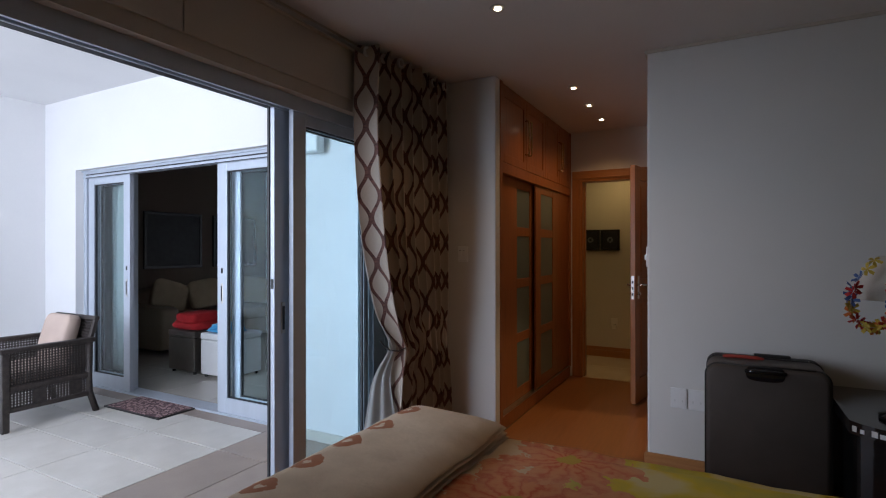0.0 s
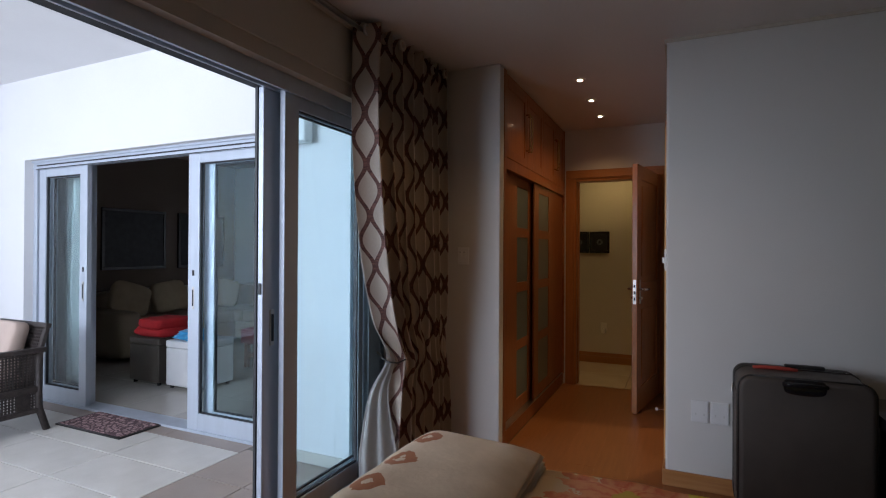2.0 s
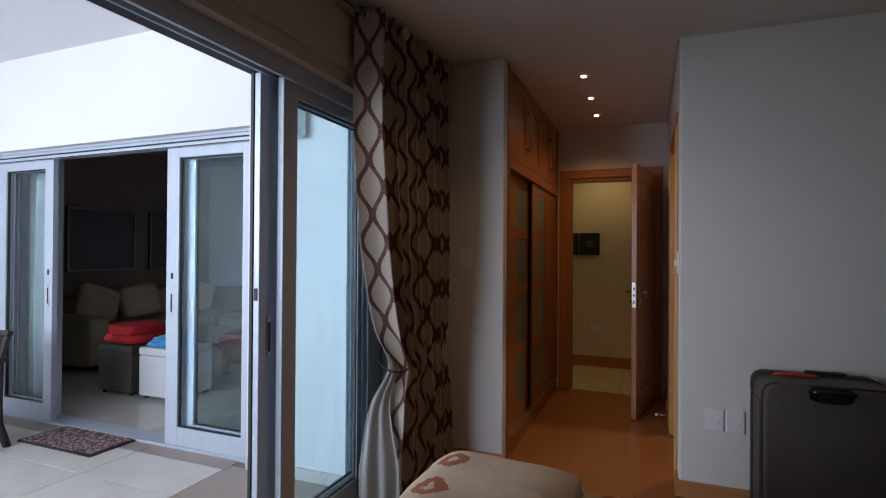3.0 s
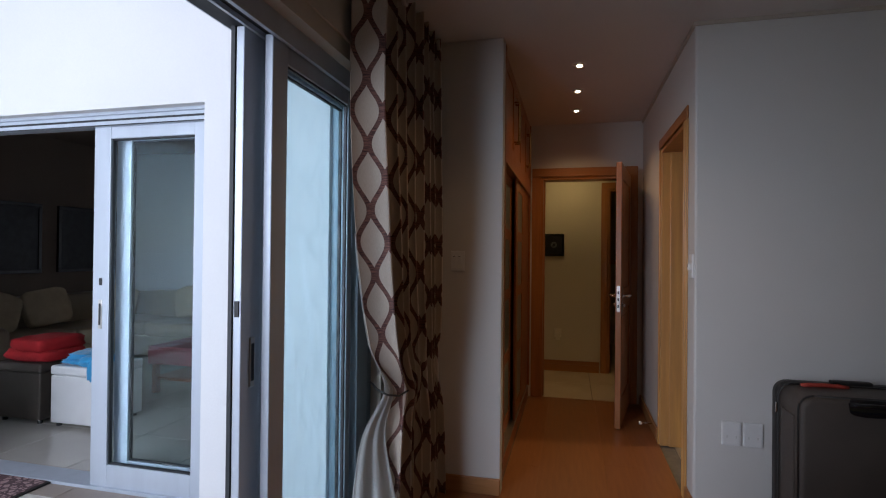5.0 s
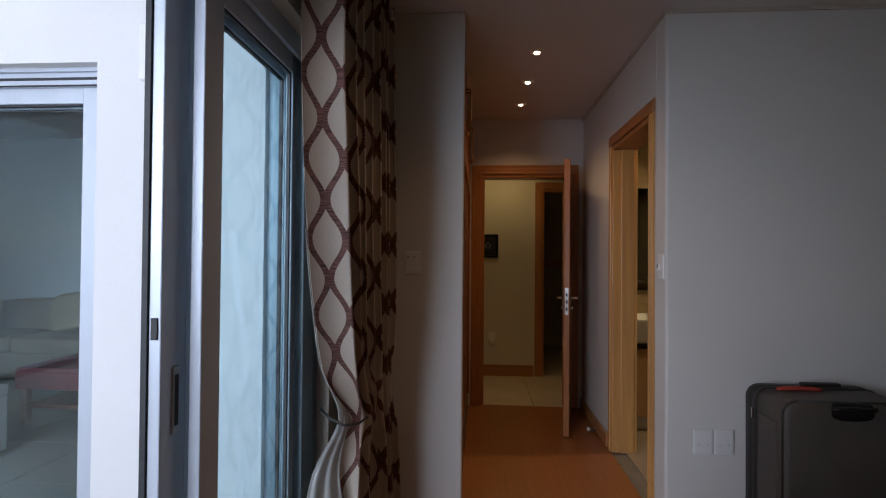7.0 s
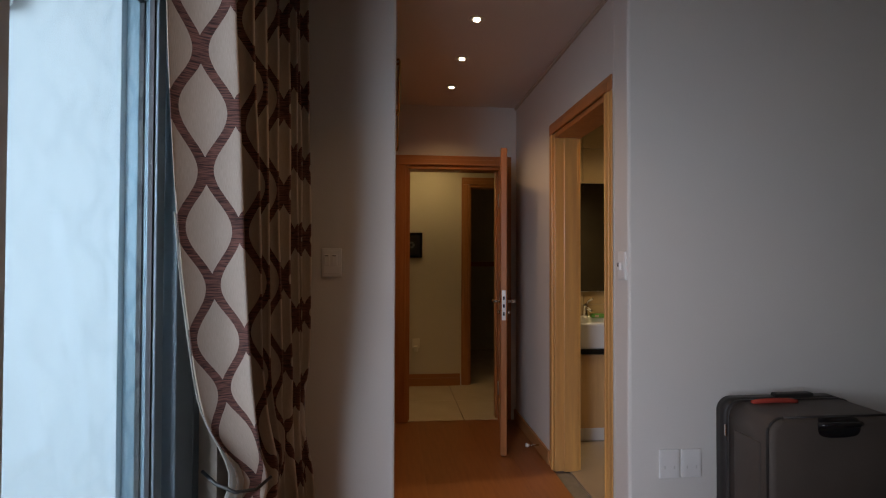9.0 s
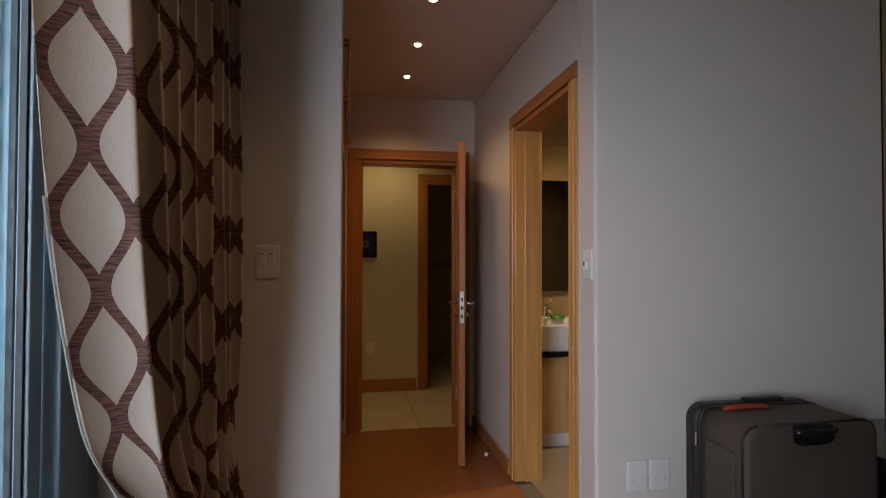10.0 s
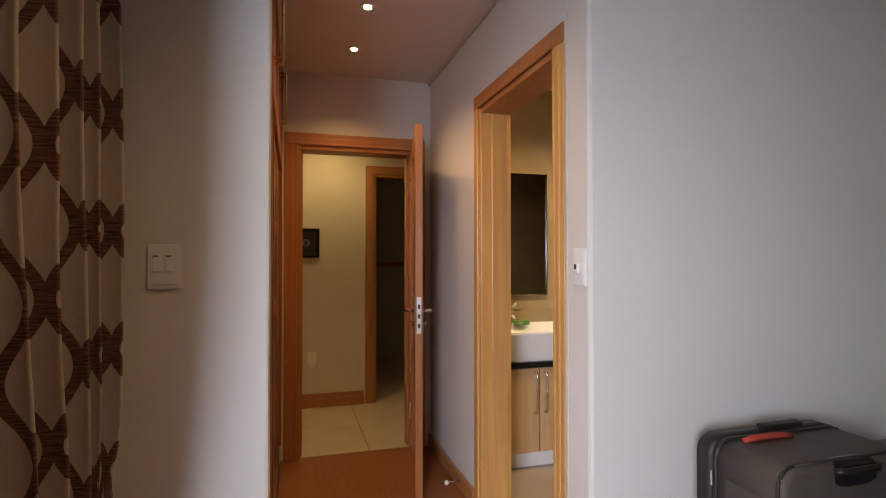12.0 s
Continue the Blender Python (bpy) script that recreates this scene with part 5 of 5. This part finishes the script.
# ---------------------------------------------------------------- terrace and lounge things
def armchair():
    e = thing("wicker_armchair", (-4.82, 2.05, TERR), "dark brown wicker armchair with a cream back cushion", "armchair")
    z = TERR

    def side(x):
        f = part("arm_frame", boxes((x - 0.025, x + 0.025, 1.75, 1.80, z, z + 0.64), (x - 0.028, x + 0.028, 1.74, 2.38, z + 0.62, z + 0.66),
                                    (x - 0.02, x + 0.02, 1.80, 2.33, z + 0.15, z + 0.19), (x - 0.02, x + 0.02, 1.80, 2.33, z + 0.31, z + 0.36), bevel=0.008), wicker, e, "woven arm frame")
        part("leg", tube([(x, 2.34, z + 0.64), (x, 2.335, z + 0.30), (x, 2.34, z + 0.18), (x, 2.39, z + 0.0)], 0.024, 8), wicker, e, "", True)
        bm = bmesh.new()
        # open lattice: upright and level canes
        n = 26
        for i in range(n):
            y = 1.80 + 0.53 * (i + 0.5) / n
            box(bm, x - 0.004, x + 0.004, y - 0.0055, y + 0.0055, z + 0.17, z + 0.63)
        for i in range(19):
            zz = z + 0.20 + 0.42 * (i + 0.5) / 19
            box(bm, x - 0.0055, x + 0.0055, 1.80, 2.33, zz - 0.005, zz + 0.005)
        for y in (1.99, 2.24):
            box(bm, x - 0.007, x + 0.007, y - 0.045, y + 0.045, z + 0.17, z + 0.36)
        part("cane_weave", bm, wicker, e, "open cane lattice")
    side(-4.50)
    side(-5.13)
    part("front_rail", boxes((-5.10, -4.53, 1.755, 1.795, z + 0.20, z + 0.30), bevel=0.008), wicker, e)
    part("seat", boxes((-5.105, -4.525, 1.78, 2.33, z + 0.30, z + 0.34), bevel=0.008), wicker, e)
    part("seat_cushion", pillow(-5.10, -4.53, 1.76, 2.28, z + 0.34, z + 0.46, 7), cushion_cream, e, "cream seat cushion", True)
    tilt = Matrix.Translation((0, 2.27, z + 0.40)) @ Matrix.Rotation(radians(-14), 4, "X") @ Matrix.Translation((0, -2.27, -z - 0.40))
    part("back_cushion", turned(pillow(-5.02, -4.64, 2.15, 2.27, z + 0.44, z + 0.85, 6), tilt), cushion_cream, e, "cream back cushion", True)
    bm = boxes((-5.12, -4.51, 2.285, 2.315, z + 0.34, z + 0.40), (-5.12, -4.51, 2.28, 2.32, z + 0.82, z + 0.86), (-5.12, -5.08, 2.285, 2.315, z + 0.40, z + 0.82), (-4.55, -4.51, 2.285, 2.315, z + 0.40, z + 0.82), bevel=0.006)
    part("back_frame", turned(bm, tilt), wicker, e)
    bm = bmesh.new()
    for i in range(24):
        x = -5.08 + 0.53 * (i + 0.5) / 24
        box(bm, x - 0.005, x + 0.005, 2.296, 2.304, z + 0.40, z + 0.82)
    for i in range(16):
        zz = z + 0.40 + 0.42 * (i + 0.5) / 16
        box(bm, -5.08, -4.55, 2.295, 2.305, zz - 0.005, zz + 0.005)
    part("back_weave", turned(bm, tilt), wicker, e)
    e.scale = (1, 1, 0.91)


armchair()
dm = thing("door_mat", (-4.17, 2.70, TERR), "pink-grey door mat with dark speckled marks", "door mat")
part("mat", boxes((-4.52, -3.83, 2.49, 2.785, TERR + 0.001, TERR + 0.014), bevel=0.004), mat_pile, dm)
part("border", boxes((-4.54, -4.52, 2.47, 2.785, TERR + 0.001, TERR + 0.010), (-3.83, -3.81, 2.47, 2.785, TERR + 0.001, TERR + 0.010), (-4.52, -3.83, 2.47, 2.49, TERR + 0.001, TERR + 0.010)),
     case_trim, dm, "dark rubber border")
wl = thing("wall_lamp", (-2.50, 2.68, 2.03), "white up-and-down wall lamp on the terrace wall", "wall lamp")
part("housing", boxes((-2.55, -2.36, 2.62, 2.70, 1.92, 2.14), bevel=0.012, seg=3), white_plastic, wl)
part("wall_bracket", boxes((-2.53, -2.47, 2.70, 2.7195, 1.97, 2.09), bevel=0.004), aluminium, wl)


def ottoman(x0, x1, y0, y1, h, mat, label, group="cube ottomans"):
    z = -0.03
    e = thing("ottoman", ((x0 + x1) / 2, (y0 + y1) / 2, z), label, "ottoman", group)
    part("body", boxes((x0, x1, y0, y1, z + 0.03, z + h - 0.07), bevel=0.012, seg=3), mat, e)
    part("lid", boxes((x0 - 0.003, x1 + 0.003, y0 - 0.003, y1 + 0.003, z + h - 0.068, z + h), bevel=0.015, seg=3), mat, e)
    for x in (x0 + 0.04, x1 - 0.04):
        for y in (y0 + 0.04, y1 - 0.04):
            part("foot", lathe([(0.018, z), (0.02, z + 0.03)], x, y, 10), black_plastic, e)


ottoman(-5.22, -4.80, 3.50, 3.92, 0.45, brown_leather, "dark brown leather cube ottoman with a red blanket on it")
ottoman(-4.70, -4.28, 3.50, 3.92, 0.45, white_leather, "white leather cube ottoman with a blue towel on it")
ct = thing("red_blanket", (-5.0, 3.7, 0.42), "folded red fleece blanket on the brown ottoman", "blanket")
for k, (a, b) in enumerate(((-5.21, -4.76), (-5.15, -4.78))):
    part("fold", pillow(a, b, 3.50, 3.90, 0.421 + 0.07 * k, 0.515 + 0.085 * k, 4.5, 32, 14, 0.12, 3.0 * k), red_fabric, ct, "", True)
tw = thing("blue_towel", (-4.45, 3.62, 0.42), "crumpled turquoise towel on the white ottoman", "towel")
for k, bx in enumerate(((-4.66, -4.32, 3.50, 3.80, 0.421, 0.475), (-4.62, -4.38, 3.52, 3.78, 0.46, 0.515), (-4.47, -4.29, 3.49, 3.66, 0.421, 0.50), (-4.36, -4.28, 3.475, 3.53, 0.33, 0.47))):
    part("fold", pillow(*bx, 3.0, 32, 14, 0.35, 5.0 + 2.1 * k), blue_fabric, tw, "", True)


def sofa():
    e = thing("corner_sofa", (-6.4, 5.4, -0.03), "cream leather corner sofa along two lounge walls", "sofa")
    z = -0.03
    part("base", boxes((-6.95, -6.05, 4.1, 6.45, z + 0.05, z + 0.30), bevel=0.02), sofa_leather, e)
    part("base", boxes((-6.04, -3.6, 5.6, 6.45, z + 0.05, z + 0.30), bevel=0.02), sofa_leather, e)
    part("arm", pillow(-6.95, -6.0, 3.95, 4.2, z + 0.04, z + 0.58, 8), sofa_leather, e, "", True)
    part("backrest", pillow(-6.98, -6.72, 4.15, 6.48, z + 0.25, z + 0.78, 8), sofa_leather, e, "", True)
    part("backrest", pillow(-6.75, -3.6, 6.22, 6.48, z + 0.25, z + 0.78, 8), sofa_leather, e, "", True)
    for y0, y1 in ((4.2, 4.92), (4.93, 5.65)):
        part("seat_cushion", pillow(-6.75, -6.02, y0, y1, z + 0.28, z + 0.46, 7), sofa_leather, e, "", True)
    for x0, x1 in ((-6.7, -5.95), (-5.94, -5.15), (-5.14, -4.38), (-4.37, -3.62)):
        part("seat_cushion", pillow(x0, x1, 5.58, 6.25, z + 0.28, z + 0.46, 7), sofa_leather, e, "", True)
    for i in range(4):
        part("foot", lathe([(0.03, z), (0.03, z + 0.05)], (-6.9, -6.1, -3.7, -5.0)[i], (4.15, 4.15, 6.4, 5.65)[i], 10), black_plastic, e)
    spots = ((-6.62, 4.45, 18, 80, tan_fabric), (-6.55, 4.95, -8, 80, tan_fabric), (-6.45, 5.75, 10, 45, tan_fabric), (-5.6, 6.08, -12, 5, tan_fabric), (-4.85, 6.06, 10, 0, sofa_leather), (-4.3, 6.08, -8, -4, tan_fabric))
    for i, (x, y, roll, yaw, mt) in enumerate(spots):
        c = thing("scatter_cushion", (x, y, 0.43), "square tan scatter cushion leaning on the sofa", "cushion", "sofa cushions")
        m = Matrix.Translation((x, y, 0.64)) @ Matrix.Rotation(radians(yaw), 4, "Z") @ Matrix.Rotation(radians(-16), 4, "X") @ Matrix.Rotation(radians(roll), 4, "Y")
        part("cover", turned(pillow(-0.23, 0.23, -0.07, 0.07, -0.20, 0.20, 5.0, 32, 16, 0.06, i), m), mt, c, "", True)


sofa()


def coffee_table():
    e = thing("coffee_table", (-3.85, 4.75, -0.03), "low dark table covered with a maroon cloth", "table")
    z = -0.03
    part("cloth", boxes((-4.35, -3.3, 4.45, 5.1, z + 0.40, z + 0.43), (-4.355, -4.345, 4.45, 5.1, z + 0.30, z + 0.40), (-4.35, -3.3, 4.44, 4.45, z + 0.27, z + 0.40), bevel=0.004), maroon_cloth, e, "maroon cloth")
    part("top", boxes((-4.34, -3.31, 4.455, 5.09, z + 0.36, z + 0.399)), rust_wood, e)
    part("shelf", boxes((-4.30, -3.35, 4.48, 5.06, z + 0.12, z + 0.15)), rust_wood, e)
    for x in (-4.30, -3.36):
        for y in (4.49, 5.05):
            part("leg", boxes((x - 0.025, x + 0.025, y - 0.025, y + 0.025, z, z + 0.36), bevel=0.004), rust_wood, e)
    e.location.x -= 0.38
    s = thing("side_table", (-4.05, 5.35, -0.03), "small rust-brown wooden side table by the sofa", "side table")
    part("top", boxes((-4.30, -3.85, 5.2, 5.5, z + 0.66, z + 0.69), bevel=0.004), rust_wood, s)
    part("front", boxes((-4.28, -3.87, 5.22, 5.24, z + 0.52, z + 0.66)), rust_wood, s)
    for x in (-4.27, -3.88):
        for y in (5.23, 5.47):
            part("leg", boxes((x - 0.02, x + 0.02, y - 0.02, y + 0.02, z, z + 0.66)), rust_wood, s)


coffee_table()
for y0, y1 in ((4.32, 5.22), (5.42, 6.25)):
    e = thing("wall_panel_picture", (-6.97, y0, 1.4), "large dark framed picture on the lounge wall", "picture", "dark lounge pictures")
    part("frame", boxes((-6.998, -6.965, y0, y1, 1.0, 1.04), (-6.998, -6.965, y0, y1, 1.76, 1.80), (-6.998, -6.965, y0, y0 + 0.04, 1.04, 1.76), (-6.998, -6.965, y1 - 0.04, y1, 1.04, 1.76), bevel=0.003), black_lacquer, e)
    part("canvas", boxes((-6.995, -6.975, y0 + 0.04, y1 - 0.04, 1.04, 1.76)), dark_picture, e)


def lounge_curtain():
    e = thing("lounge_curtain", (-5.5, 3.1, 0), "pale patterned curtain drawn aside behind the lounge door", "curtain")

    def sh(u, v):
        z = 2.25 - 2.27 * v
        w = 0.20 + 0.06 * math.cos(v * 5)
        return (-5.40 + w * (u - 0.5), 3.08 + 0.03 * math.sin(u * 15), z)
    part("cloth", grid_sheet(60, 30, sh, lambda u, v: (u * 0.8, v * 2.27)), sheer, e, "", True).modifiers.new("thickness", "SOLIDIFY").thickness = 0.003

    def sh2(u, v):
        return (-5.76 + 0.30 * u, 3.14 + 0.02 * math.sin(u * 19), 2.25 - 2.27 * v)
    part("sheer", grid_sheet(50, 10, sh2), lining, e, "white sheer", True).modifiers.new("thickness", "SOLIDIFY").thickness = 0.002


lounge_curtain()


# ---------------------------------------------------------------- boards and tiles
def piece_mesh(name, w, d, h, mat, bev=0.0012):
    """A flat slab with its top at z = 0, its corner at the origin, and softened upper edges."""
    me = bpy.data.meshes.new(name)
    b = bev
    v = [(0, 0, -h), (w, 0, -h), (w, d, -h), (0, d, -h), (0, 0, -b), (w, 0, -b), (w, d, -b), (0, d, -b), (b, b, 0), (w - b, b, 0), (w - b, d - b, 0), (b, d - b, 0)]
    f = [(3, 2, 1, 0), (8, 9, 10, 11)] + [(i, (i + 1) % 4, 4 + (i + 1) % 4, 4 + i) for i in range(4)] + [(4 + i, 4 + (i + 1) % 4, 8 + (i + 1) % 4, 8 + i) for i in range(4)]
    me.from_pydata(v, [], f)
    me.materials.append(mat)
    return me


MESHES = {}


def lay(name, parent, mat, x0, x1, y0, y1, z, h, gap, m=None, bev=0.0012):
    key = (name, mat.name, round(x1 - x0, 4), round(y1 - y0, 4))
    if key not in MESHES:
        MESHES[key] = piece_mesh(name, x1 - x0 - gap, y1 - y0 - gap, h, mat, bev)
    ob = new(name, MESHES[key])
    ob.parent = parent
    ob.matrix_basis = m @ Matrix.Translation((x0 + gap / 2, y0 + gap / 2, z)) if m else Matrix.Translation((x0 + gap / 2, y0 + gap / 2, z))


def cells(a0, a1, step, origin):
    k = math.floor((a0 - origin) / step)
    while origin + k * step < a1 - 1e-6:
        lo, hi = max(a0, origin + k * step), min(a1, origin + (k + 1) * step)
        if hi - lo > 0.01:
            yield lo, hi
        k += 1


floor_ob = bpy.data.objects["floor"]
random.seed(2)
for i, (x0, x1) in enumerate(cells(WX - 0.02, RX, 0.19, -1.345)):
    y_end = 5.22 if x0 < -0.40 else NY + 0.03
    if x0 < -1.35:
        y_end = 3.25
    for y0, y1 in cells(BY, y_end, 1.28, -1.6 + (i * 0.47) % 1.28):
        lay("floor_board", floor_ob, oak_floor, x0, x1, y0, y1, 0.0, 0.006, 0.0003, bev=0.0004)
terr = bpy.data.objects["floor_terrace"]
for x0, x1 in cells(-6.03, -2.90, 0.73, -2.90):
    for y0, y1 in cells(-1.6, 2.66, 0.365, 1.565):
        lay("floor_tile", terr, tile_light, x0, x1, y0, y1, TERR, 0.006, 0.006)
    lay("floor_tile", terr, tile_dark, x0, x1, 2.66, FY + 0.07, TERR, 0.006, 0.006)
for x0, x1 in cells(-2.90, -2.10, 0.40, -2.90):
    for y0, y1 in cells(-1.6, FY, 0.73, 1.565):
        lay("floor_tile", terr, tile_dark, x0, x1, y0, y1, TERR, 0.006, 0.006)
lou = bpy.data.objects["floor_lounge"]
for x0, x1 in cells(-7.0, -2.2, 0.6, -4.5):
    for y0, y1 in cells(FY + 0.22, 6.5, 0.6, FY + 0.22):
        lay("floor_tile", lou, tile_lounge, x0, x1, y0, y1, -0.03, 0.006, 0.004)
hal = bpy.data.objects["floor_hall"]
for x0, x1 in cells(-2.6, 1.6, 0.6, -0.79):
    for y0, y1 in cells(5.225, 8.3, 0.6, 5.225 - 0.05):
        lay("floor_tile", hal, tile_cream, x0, x1, y0, y1, 0.0, 0.006, 0.004)
bw = bpy.data.objects["wall_bathroom"]
up = Matrix.Translation((0, 5.092, 0)) @ Matrix.Rotation(math.pi / 2, 4, "X")
for r, (z0, z1) in enumerate(cells(0.0, CEIL, 0.30, 0.0)):
    for x0, x1 in cells(-0.235, 1.5, 0.60, 0.11):
        lay("wall_tile", bw, tile_bath, x0, x1, z0, z1, 0.0, 0.007, 0.004, up)
